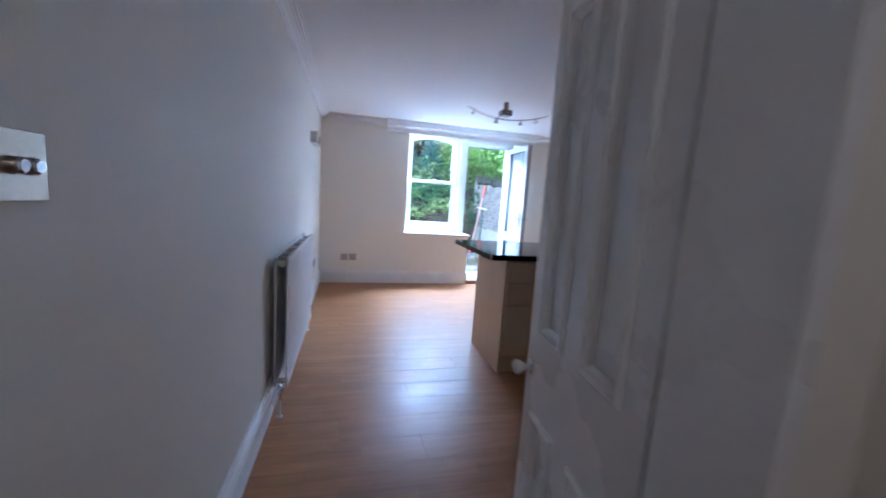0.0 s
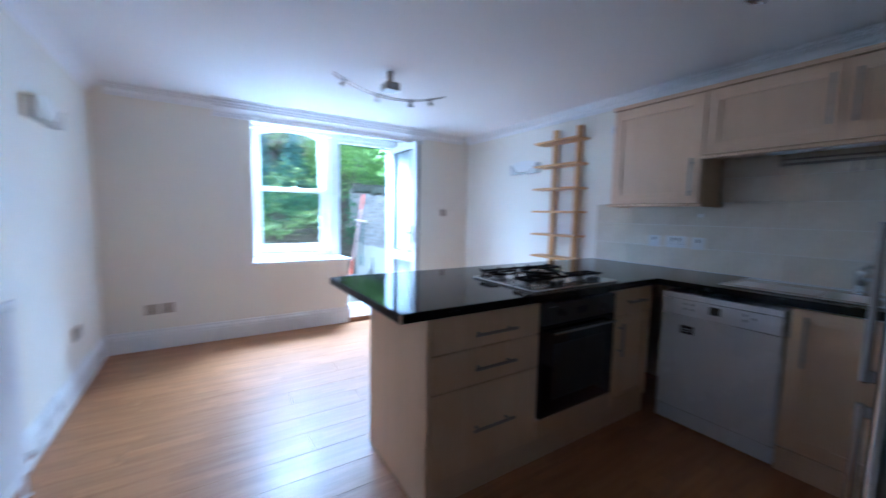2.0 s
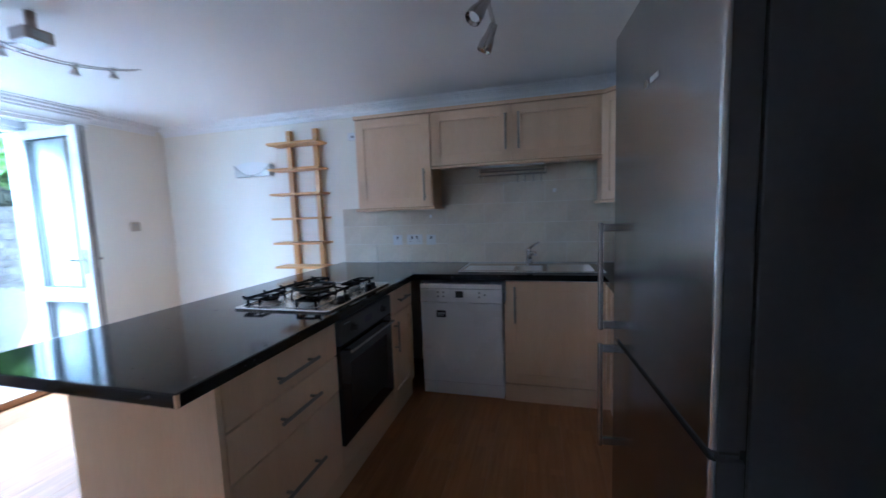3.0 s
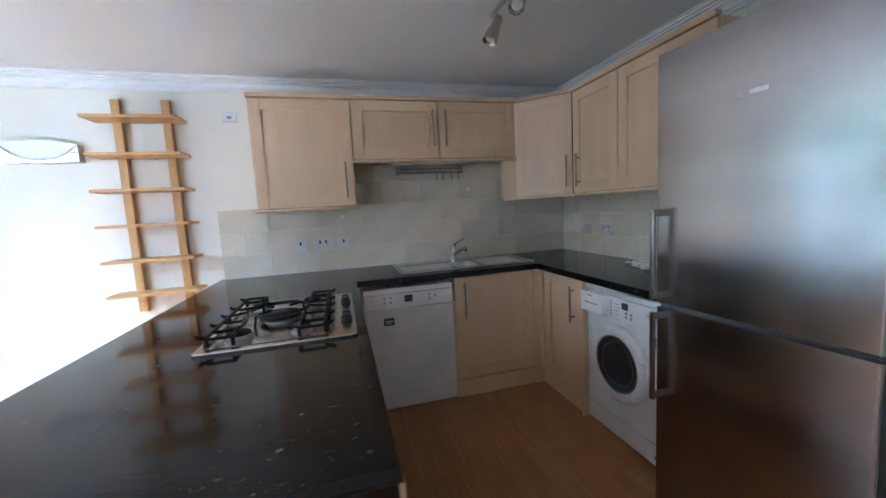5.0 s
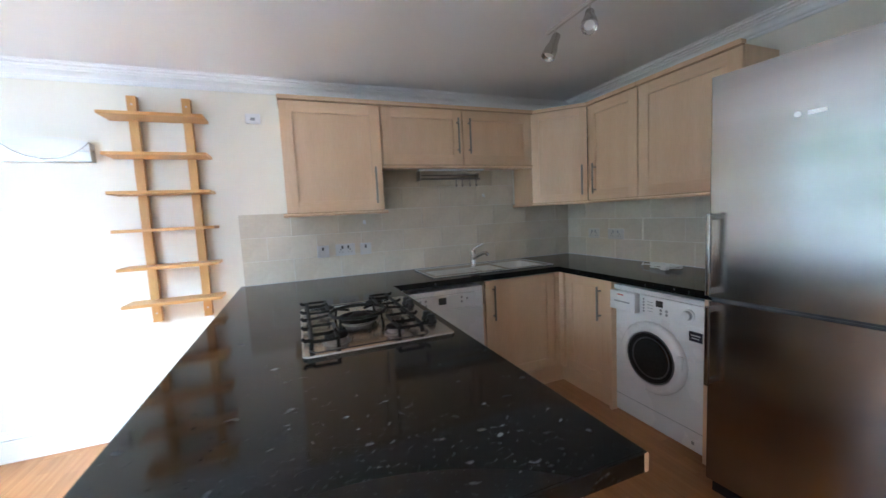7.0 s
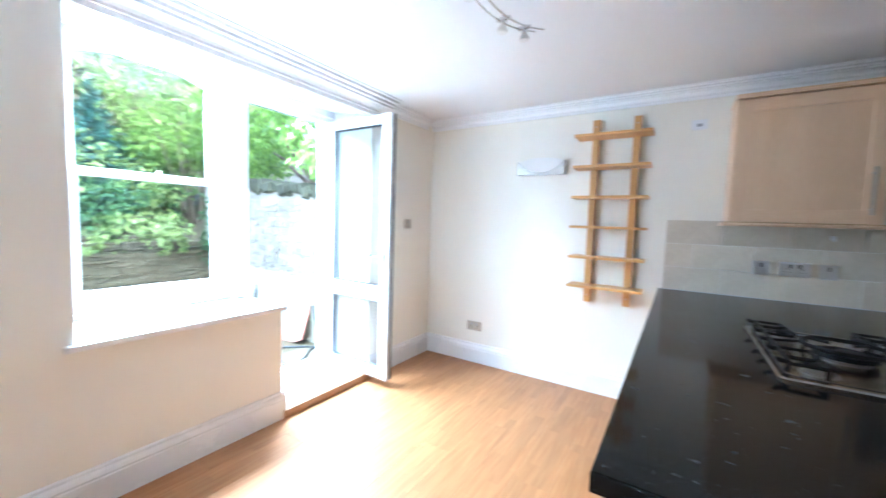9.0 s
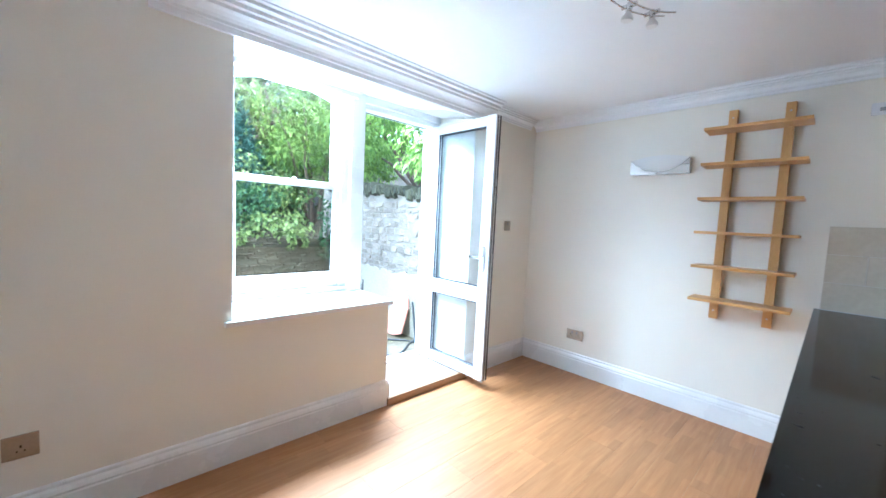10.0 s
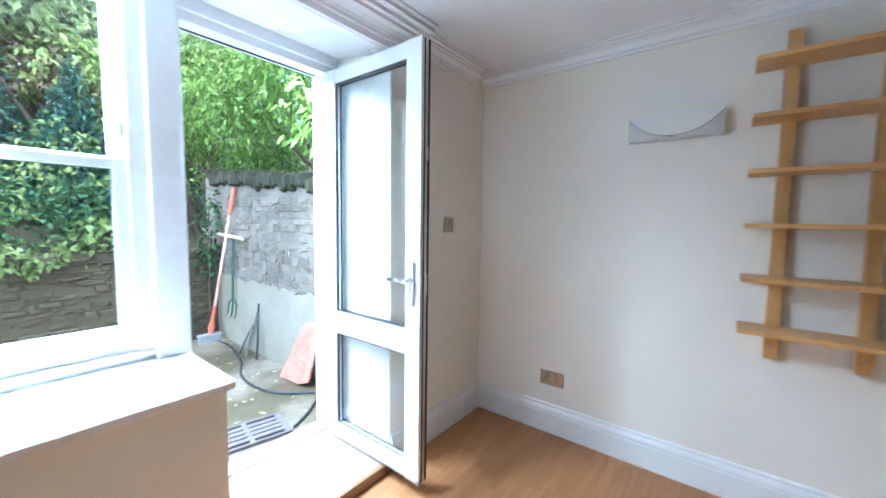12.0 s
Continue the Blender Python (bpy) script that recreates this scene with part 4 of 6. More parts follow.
part("grip_slot", B(2.055, 2.17, WY + 0.048, WY + 0.0515, 0.752, 0.760, bevel=0.001), M_GREYPL, d)
part("mark", B(2.10, 2.145, WY + 0.0495, WY + 0.0507, 0.795, 0.802), M_RED, d, "small red maker's mark")
CX, CZ = 1.938, 0.452
ringp = part("door_ring", L((CX, WY, CZ), (0, 1, 0), [(0, 0.212), (0.014, 0.212), (0.030, 0.202), (0.037, 0.186), (0.034, 0.160), (0.022, 0.152), (0.004, 0.150)], seg=56, caps=False), M_ENAMEL, w, "white door ring", True)
part("door_glass", L((CX, WY, CZ), (0, 1, 0), [(0.022, 0.152), (0.026, 0.142), (0.020, 0.120), (0.008, 0.098), (0.004, 0.07), (0.002, 0.0)], seg=48, caps=False), M_TUB, ringp, "dark bulging door glass", True)
bm = bmesh.new()
for r0, d0 in ((0.152, 0.027), (0.121, 0.021)):
    lathe(bm, (CX, WY, CZ), (0, 1, 0), [(d0 + 0.003, r0), (d0 + 0.003, r0 - 0.006), (d0 - 0.002, r0 - 0.007), (d0 - 0.002, r0 + 0.001), (d0 + 0.003, r0)], seg=48, caps=False)
part("glass_rim", bm, M_DRUM, ringp, "dark steel rings of the drum", True)
part("door_grip", B(CX - 0.203, CX - 0.178, WY + 0.02, WY + 0.040, CZ - 0.005, CZ + 0.075, bevel=0.006), M_ENAMEL, ringp)
part("sticker", B(1.652, 1.722, WY, WY + 0.0022, 0.620, 0.672), M_LABEL, w, "dark blue warranty sticker")
part("sticker_text", box(B(1.662, 1.712, WY + 0.002, WY + 0.003, 0.650, 0.656), 1.668, 1.708, WY + 0.002, WY + 0.003, 0.636, 0.640), M_PALE, w, "pale unreadable lines")
part("filter_flap", B(1.648, 1.74, WY, WY + 0.006, 0.045, 0.085, bevel=0.003), M_ENAMEL, w)
part("flap_slot", B(1.685, 1.70, WY + 0.005, WY + 0.0068, 0.055, 0.074), M_GREYPL, w)
part("kick_seam", B(WX0 + 0.004, WX1 - 0.004, WY - 0.0005, WY + 0.001, 0.128, 0.131), M_GREYPL, w)

# fridge-freezer
f = thing("fridge_freezer", (1.177, 0.86, 0.0), "tall brushed stainless steel fridge-freezer with bar handles", "fridge")
FX0, FX1, FY = 0.885, 1.517, 1.150
f.rotation_euler = (0, 0, radians(4.0))   # stands a little askew
part("body", B(FX0 + 0.004, FX1 - 0.004, 0.55, FY - 0.062, 0.03, 1.855, bevel=0.004), M_FRIDGE_SIDE, f, "dark grey painted cabinet")
part("gasket", B(FX0 + 0.012, FX1 - 0.012, FY - 0.064, FY - 0.052, 0.05, 1.845), M_BLACK, f)
def fridge_door(name, z0, z1):
    """A bent steel skin with a rounded edge over a dark moulded core."""
    r, n = 0.009, 6
    out = [(FX0 + 0.0005, FY - 0.011), (FX1 - 0.0005, FY - 0.011)]
    for i in range(n + 1):
        a = math.pi / 2 * i / n
        out.append((FX1 - r + r * math.cos(a), FY - r + r * math.sin(a)))
    for i in range(n + 1):
        a = math.pi / 2 + math.pi / 2 * i / n
        out.append((FX0 + r + r * math.cos(a), FY - r + r * math.sin(a)))
    skin = part(name, prism(bmesh.new(), out, lambda x, y, s: (x, y, z0 + (z1 - z0) * s)), M_STEEL, f, "brushed stainless steel door", True)
    part("door_core", B(FX0 + 0.002, FX1 - 0.002, FY - 0.056, FY - 0.0115, z0 + 0.001, z1 - 0.001, bevel=0.003), M_FRIDGE_SIDE, skin, "dark grey moulded door side")
    return skin


d1 = fridge_door("upper_door", 0.925, 1.86)
d2 = fridge_door("lower_door", 0.075, 0.905)
part("door_trim", box(B(FX0 + 0.01, FX1 - 0.01, FY - 0.05, FY - 0.012, 0.905, 0.912), FX0 + 0.01, FX1 - 0.01, FY - 0.05, FY - 0.006, 0.917, 0.925), M_FRIDGE_SIDE, f, "dark strip between the doors")
part("door_gap", B(FX0 + 0.01, FX1 - 0.01, FY - 0.05, FY - 0.02, 0.912, 0.917), M_BLACK, f)
for d, z0, z1 in ((d1, 0.94, 1.295), (d2, 0.535, 0.893)):
    bm = B(FX1 - 0.034, FX1 - 0.016, FY + 0.038, FY + 0.054, z0, z1, bevel=0.005)
    box(bm, FX1 - 0.032, FX1 - 0.018, FY - 0.002, FY + 0.040, z0 + 0.004, z0 + 0.030, bevel=0.003)
    box(bm, FX1 - 0.032, FX1 - 0.018, FY - 0.002, FY + 0.040, z1 - 0.030, z1 - 0.004, bevel=0.003)
    part("handle", bm, M_STEEL, d, "steel bar handle")
bm = bmesh.new()
box(bm, 1.15, 1.200, FY, FY + 0.0025, 1.630, 1.643, bevel=0.001)
lathe(bm, (1.228, FY, 1.637), (0, 1, 0), [(0, 0.010), (0.0025, 0.010)], seg=16)
part("badge", bm, M_SINK, d1, "small pale maker's badge")
part("plinth", B(FX0 + 0.01, FX1 - 0.01, 0.60, FY - 0.04, 0.0, 0.072), M_BLACK, f)

# ---- wall units ----
G = "maple wall units"
def top_moulding(u, outline_pts):
    for (x0, y0), (x1, y1), out in outline_pts:
        prof = [(-0.018, 2.130), (0.016, 2.130), (0.020, 2.134), (0.020, 2.139), (0.026, 2.147), (0.027, 2.152), (-0.018, 2.152)]
        part("cornice_strip", run(prof, (x0, y0), (x1, y1), out), M_MAPLE_H, u)
        part("edge_line", run([(-0.01, 2.1262), (0.0185, 2.1262), (0.0185, 2.1298), (-0.01, 2.1298)], (x0, y0), (x1, y1), out), M_EDGE, u)


def light_rail(u, p0, p1, out, z):
    prof = [(-0.02, z - 0.020), (0.020, z - 0.020), (0.024, z - 0.014), (0.024, z - 0.006), (0.018, z), (-0.02, z)]
    part("light_rail", run(prof, p0, p1, out), M_MAPLE_H, u)
    part("edge_line", run([(0.0155, z), (0.0205, z), (0.0205, z + 0.004), (0.0155, z + 0.004)], p0, p1, out), M_EDGE, u)


WX = 3.062   # body front; doors reach 3.042
u = thing("wall_unit", (3.2, 2.57, 1.40), "tall pale maple wall unit with framed door", "cabinet", G)
part("body", B(WX + 0.005, 3.339, 2.243, 2.892, 1.40, 2.13), M_MAPLE, u)
d = shaker_door(u, (WX, 2.890, 1.402), (0, -1, 0), 0.645, 0.724, (-1, 0, 0), frame=0.075)
bar_handle(d, (3.042, 2.30, 1.45), (3.042, 2.30, 1.70), (-1, 0, 0))
top_moulding(u, [((3.045, 2.893), (3.045, 2.244), (-1, 0)), ((3.03, 2.872), (3.339, 2.872), (0, 1))])
light_rail(u, (3.058, 2.915), (3.058, 2.225), (-1, 0), 1.398)
part("light_rail", B(3.06, 3.339, 2.892, 2.914, 1.378, 1.398), M_MAPLE_H, u)
part("light_rail", B(3.06, 3.339, 2.226, 2.246, 1.378, 1.398), M_MAPLE_H, u)
u = thing("wall_unit", (3.2, 1.61, 1.71), "short pale maple bridging wall unit with two doors", "cabinet", G)
part("body", B(WX + 0.005, 3.339, 0.985, 2.240, 1.715, 2.13), M_MAPLE, u)
d = shaker_door(u, (WX, 2.238, 1.717), (0, -1, 0), 0.624, 0.41, (-1, 0, 0), frame=0.075)
bar_handle(d, (3.042, 1.655, 1.80), (3.042, 1.655, 2.06), (-1, 0, 0))
d = shaker_door(u, (WX, 1.610, 1.717), (0, -1, 0), 0.622, 0.41, (-1, 0, 0), frame=0.075)
bar_handle(d, (3.042, 1.56, 1.80), (3.042, 1.56, 2.06), (-1, 0, 0))
top_moulding(u, [((3.045, 2.243), (3.045, 0.985), (-1, 0))])
light_rail(u, (3.058, 2.243), (3.058, 0.985), (-1, 0), 1.713)
# diagonal corner unit
u = thing("corner_wall_unit", (3.1, 0.65, 1.40), "pale maple diagonal corner wall unit", "cabinet", G)
A, C = Vector((3.062, 0.978, 0)), Vector((2.752, 0.668, 0))
part("body", prism(bmesh.new(), [(3.339, YK + 0.008), (3.339, 0.978), (A.x, A.y), (C.x, C.y), (C.x, YK + 0.008)], lambda x, y, s: (x, y, 1.40 + 0.73 * s)), M_MAPLE, u)
du, dn = (C - A).normalized(), Vector((-1, 1, 0)).normalized()
d = shaker_door(u, (A.x + du.x * 0.004, A.y + du.y * 0.004, 1.402), du, (C - A).length - 0.008, 0.724, dn, frame=0.06)
hp = A + du * ((C - A).length - 0.045) + dn * 0.02
bar_handle(d, (hp.x, hp.y, 1.45), (hp.x, hp.y, 1.68), dn)
q0, q1 = A + dn * 0.006, C + dn * 0.006
top_moulding(u, [((q0.x, q0.y), (q1.x, q1.y), (dn.x, dn.y))])
light_rail(u, (q0.x, q0.y), (q1.x, q1.y), (dn.x, dn.y), 1.398)
part("light_rail", B(3.05, 3.339, 0.975, 0.999, 1.378, 1.398), M_MAPLE_H, u)
# units on the kitchen wall
for x1, x0, hx in ((2.748, 2.290, 2.668), (2.286, 1.662, None)):
    u = thing("wall_unit", ((x0 + x1) / 2, 0.52, 1.40), "pale maple wall unit with framed door beside the corner" if hx else "wide pale maple wall unit next to the fridge", "cabinet", G)
    part("body", B(x0, x1, YK + 0.008, 0.651, 1.40, 2.13), M_MAPLE, u)
    d = shaker_door(u, (x1, 0.656, 1.402), (-1, 0, 0), x1 - x0, 0.724, (0, 1, 0), frame=0.075)
    if hx:
        # added dark strip: paints the shade of the open gap beside the corner unit
        part("dark_edge", B(x1 + 0.0003, x1 + 0.006, 0.60, 0.6765, 1.402, 2.126), M_GAP_SHADE, u, "thin dark strip painted as the shade of the open gap")
        bar_handle(d, (hx, 0.676, 1.45), (hx, 0.676, 1.68), (0, 1, 0))
    top_moulding(u, [((x1, 0.672), (x0, 0.672), (0, 1))])
    light_rail(u, (x1, 0.658), (x0, 0.658), (0, 1), 1.398)

# ---- gas hob ----
h = thing("gas_hob", (1.97, 2.6, 0.91), "stainless steel five-burner gas hob with black pan supports", "hob")
HX0, HX1, HY0, HY1 = 1.622, 2.335, 2.338, 2.860


def rounded(x0, x1, y0, y1, r, n=5):
    """A rectangle with round corners."""
    out = []
    for cx, cy, a0 in ((x1 - r, y1 - r, 0), (x0 + r, y1 - r, 90), (x0 + r, y0 + r, 180), (x1 - r, y0 + r, 270)):
        out += [(cx + r * math.cos(radians(a0 + 90 * i / n)), cy + r * math.sin(radians(a0 + 90 * i / n))) for i in range(n + 1)]
    return out


def tray():
    """A pressed tray: rounded outer edge, broad flat rim and a shallow well."""
    bm = bmesh.new()
    steps = [(rounded(HX0, HX1, HY0, HY1, 0.022), 0.9105), (rounded(HX0, HX1, HY0, HY1, 0.022), 0.917), (rounded(HX0 + 0.005, HX1 - 0.005, HY0 + 0.005, HY1 - 0.005, 0.018), 0.921),
             (rounded(HX0 + 0.030, HX1 - 0.030, HY0 + 0.085, HY1 - 0.024, 0.030), 0.921), (rounded(HX0 + 0.036, HX1 - 0.036, HY0 + 0.091, HY1 - 0.030, 0.026), 0.914)]
    rings = [[bm.verts.new((x, y, z)) for x, y in outline] for outline, z in steps]
    for a, b in zip(rings, rings[1:]):
        for j in range(len(a)):
            bm.faces.new((a[j], a[(j + 1) % len(a)], b[(j + 1) % len(a)], b[j]))
    bm.faces.new(rings[0][::-1])
    bm.faces.new(rings[-1])
    return bm


part("tray", tray(), M_TRAY, h, "pressed stainless steel tray", True)
bm = bmesh.new()
seam = rounded(HX0 + 0.030, HX1 - 0.030, HY0 + 0.085, HY1 - 0.024, 0.030)
ring_sweep(bm, [(x, y, 0.9208) for x, y in seam + seam[:1]], 0.0022, 6, cap=False)
part("well_seam", bm, M_BLACK, h, "thin black seam round the well")
burners = [(1.750, 2.745, 0.036), (1.750, 2.535, 0.026), (2.195, 2.745, 0.030), (2.195, 2.525, 0.036), (1.965, 2.635, 0.054)]
for x, y, r in burners:
    b = part("burner", L((x, y, 0.914), (0, 0, 1), [(0, r + 0.012), (0.004, r + 0.011), (0.006, r + 0.001), (0.022, r - 0.001), (0.023, 0.0)], seg=24), M_HANDLE, h, "", True)
    part("burner_cap", L((x, y, 0.936), (0, 0, 1), [(0, r + 0.004), (0.007, r + 0.004), (0.010, r - 0.002), (0.011, 0.0)], seg=24), M_IRON, b, "black burner cap", True)
    part("spark_pin", L((x + r + 0.013, y + 0.012, 0.914), (0, 0, 1), [(0, 0.004), (0.020, 0.003), (0.022, 0.0)], seg=8), M_ENAMEL, b)
bm = bmesh.new()
lathe(bm, (1.965, 2.635, 0.930), (0, 0, 1), [(0, 0.082), (0.014, 0.080), (0.014, 0.066), (0, 0.064), (0, 0.082)], seg=32, caps=False)
part("burner_ring", bm, M_IRON, h, "black outer wok ring", True)


def finger(bm, a, b, z=0.952):
    """A cast bar from the frame rail a towards b, with a raised blunt tip."""
    a, b = Vector((*a, z)), Vector((*b, z))
    d = (b - a).normalized()
    ring_sweep(bm, [a, b - d * 0.012, b + Vector((0, 0, 0.003)), b + d * 0.004 + Vector((0, 0, 0.006))], [0.0070, 0.0070, 0.0068, 0.0055], 6)


def side_support(y_rail, inward, corner_burners):
    """One cast pan support: a rail along the side on feet, short fingers outwards and long ones over the burners."""
    bm = bmesh.new()
    z = 0.952
    ring_sweep(bm, [(1.682, y_rail, z), (1.690, y_rail, z), (2.268, y_rail, z), (2.276, y_rail, z)], 0.0072, 8)
    for x in (1.690, 1.965, 2.268):
        ring_sweep(bm, [(x, y_rail, z), (x, y_rail - inward * 0.004, 0.922)], [0.0065, 0.0085], 6)
    for x in (1.690, 1.835, 1.965, 2.095, 2.268):
        ring_sweep(bm, [(x, y_rail, z), (x, y_rail - inward * 0.022, z + 0.001), (x, y_rail - inward * 0.030, z + 0.010)], [0.0074, 0.0074, 0.0060], 6)
    for x, y, r in corner_burners:
        finger(bm, (x, y_rail), (x, y - inward * r * 0.35))
        for s in (-1, 1):
            xe = 1.672 if x < 1.9 else 2.286
            if s == (-1 if x < 1.9 else 1):
                finger(bm, (xe, y), (x + s * r * 0.4, y))
                ring_sweep(bm, [(xe, y, z), (xe, y, 0.922)], 0.0065, 6)
                ring_sweep(bm, [(xe, y, z), (xe, y_rail, z)], 0.0058, 6)
            else:
                finger(bm, (1.965 - (1.965 - x) * 0.46, y), (x + s * r * 0.4, y))
        xi = 1.965 - (1.965 - x) * 0.46
        ring_sweep(bm, [(xi, y, z), (xi, y_rail, z)], 0.0058, 6)
    return bm


part("pan_support", side_support(2.828, -1, (burners[0], burners[2])), M_IRON, h, "black iron pan support", True)
part("pan_support", side_support(2.448, 1, (burners[1], burners[3])), M_IRON, h, "black iron pan support", True)
loop = [(1.965 + 0.112 * math.cos(2 * math.pi * i / 32), 2.635 + 0.112 * math.sin(2 * math.pi * i / 32), 0.962) for i in range(33)]
wok = part("wok_support", ring_sweep(bmesh.new(), loop, 0.0072, 8, cap=False), M_IRON, h, "round black iron wok support", True)
for i in range(4):
    c, s_ = math.cos(math.pi / 4 + i * math.pi / 2), math.sin(math.pi / 4 + i * math.pi / 2)
    part("spoke", tube([(1.965 + 0.045 * c, 2.635 + 0.045 * s_, 0.964), (1.965 + 0.112 * c, 2.635 + 0.112 * s_, 0.962), (1.965 + 0.122 * c, 2.635 + 0.122 * s_, 0.914)], 0.0057, 6), M_IRON, wok)
for y in (2.448, 2.828):
    part("link_bar", tube([(1.965, y, 0.953), (1.965, 2.635 + (0.112 if y > 2.7 else -0.112), 0.962)], 0.0055, 6), M_IRON, wok)
for x in (1.795, 1.850, 2.100, 2.155):
    part("gas_knob", L((x, 2.372, 0.921), (0, 0, 1), [(0, 0.023), (0.005, 0.023), (0.008, 0.018), (0.026, 0.016), (0.030, 0.012), (0.030, 0.0)], seg=20), M_BLACK, h, "black gas knob", True)

# ---- sink and tap ----
s = thing("kitchen_sink", (3.02, 1.49, 0.90), "stainless steel one-and-a-half bowl sink with drainer", "sink")
SX0, SX1, SY0, SY1 = 2.79, 3.245, 0.99, 1.995
bowls = [(2.835, 3.165, 1.055, 1.365, 0.15), (2.845, 3.10, 1.40, 1.585, 0.10)]
bm = bmesh.new()
z = 0.9155
for q in ((SX0, 2.835, SY0, SY1), (3.165, SX1, SY0, SY1), (2.835, 3.165, SY0, 1.055), (2.835, 3.165, 1.365, 1.40), (2.835, 2.845, 1.40, 1.585), (3.10, 3.165, 1.40, 1.585), (2.835, 3.165, 1.585, SY1)):
    box(bm, q[0], q[1], q[2], q[3], z - 0.003, z)
# plate steel coloured darker than the bowls, putting the light contrast into colour
part("drainer_plate", bm, M_TRAY, s, "brushed steel sink plate, toned darker for light contrast")
for x0, x1, y0, y1, dp in bowls:
    bm = bmesh.new()
    # rounded bowl with a soft foot, and corner fillets under the rim
    rings = []
    for r, inset, z_ in ((0.055, 0.0, z + 0.0005), (0.055, 0.006, z - 0.010), (0.055, 0.014, z - dp + 0.03), (0.05, 0.024, z - dp + 0.008), (0.04, 0.042, z - dp)):
        rings.append([bm.verts.new((px, py, z_)) for px, py in rounded(x0 + inset, x1 - inset, y0 + inset, y1 - inset, r)])
    for ra, rb in zip(rings, rings[1:]):
        for j in range(len(ra)):
            bm.faces.new((ra[j], ra[(j + 1) % len(ra)], rb[(j + 1) % len(ra)], rb[j]))
    bm.faces.new(rings[-1])
    for cx, cy, q in ((x1, y1, 0), (x0, y1, 1), (x0, y0, 2), (x1, y0, 3)):
        bm.faces.new([bm.verts.new((cx, cy, z))] + [bm.verts.new((v.co.x, v.co.y, z)) for v in rings[0][q * 6:q * 6 + 6]])
    part("bowl", bm, M_SINK, s, "round-cornered steel bowl", True)
bm = bmesh.new()
for i in range(7):
    y = 1.60
    x = 2.87 + 0.032 * i
    ring_sweep(bm, [(x, 1.60, z), (x, 1.96, z)], 0.004, 6)
part("drainer_rib", bm, M_SINK, s, "", True)
part("rim", box(box(box(box(bmesh.new(), SX0, SX1, SY0, SY0 + 0.008, z - 0.004, z + 0.003, bevel=0.002), SX0, SX1, SY1 - 0.008, SY1, z - 0.004, z + 0.003, bevel=0.002), SX0, SX0 + 0.008, SY0, SY1, z - 0.004, z + 0.003, bevel=0.002),
     SX1 - 0.008, SX1, SY0, SY1, z - 0.004, z + 0.003, bevel=0.002), M_SINK, s)
part("plughole", L((2.97, 1.19, z - 0.1595), (0, 0, 1), [(0, 0.04), (0.002, 0.038), (0.002, 0.0)]), M_CHROME, s)
t = thing("kitchen_tap", (3.185, 1.50, 0.9155), "chrome single-lever mixer tap", "tap")
part("tap_body", L((3.185, 1.50, 0.9155), (0, 0, 1), [(0, 0.030), (0.006, 0.029), (0.010, 0.023), (0.085, 0.022), (0.095, 0.025), (0.120, 0.022), (0.130, 0.012), (0.131, 0.0)], seg=20), M_CHROME, t, "", True)
part("spout", tube([(3.180, 1.50, 0.965), (3.13, 1.487, 0.995), (3.065, 1.465, 1.022), (3.03, 1.455, 1.026), (3.015, 1.450, 1.010)], [0.016, 0.0155, 0.014, 0.014, 0.015], 12), M_CHROME, t, "", True)
part("lever", tube([(3.185, 1.50, 1.040), (3.170, 1.475, 1.062), (3.145, 1.425, 1.092), (3.140, 1.415, 1.094)], [0.013, 0.010, 0.008, 0.005], 10), M_CHROME, t, "", True)

# ---- rail, lamp and small fittings under the bridging unit ----
lamp = thing("under_cabinet_light", (3.2, 1.64, 1.70), "slim white under-cabinet strip light", "lamp")
part("casing", B(3.15, 3.20, 1.38, 1.94, 1.690, 1.714, bevel=0.005), M_ENAMEL, lamp)
rail = thing("utensil_rail", (3.31, 1.64, 1.64), "chrome utensil rail with hanging hooks", "rail")
part("bar", box(tube([(3.27, 1.36, 1.637), (3.27, 1.905, 1.637)], 0.008), 3.262, 3.339, 1.895, 1.905, 1.625, 1.70, bevel=0.003), M_HANDLE, rail, "", True)
part("bar", tube([(3.29, 1.36, 1.668), (3.29, 1.905, 1.668)], 0.0055), M_HANDLE, rail, "", True)
for y in (1.37, 1.895):
    part("bracket", B(3.265, 3.339, y - 0.006, y + 0.006, 1.625, 1.688, bevel=0.003), M_CHROME, rail)
for y in (1.40, 1.46, 1.53, 1.585):
    part("hook", tube([(3.27, y, 1.646), (3.26, y, 1.640), (3.262, y, 1.61), (3.27, y, 1.585), (3.262, y, 1.572), (3.25, y, 1.578), (3.248, y, 1.59)], 0.004, 6), M_HANDLE, rail, "", True)


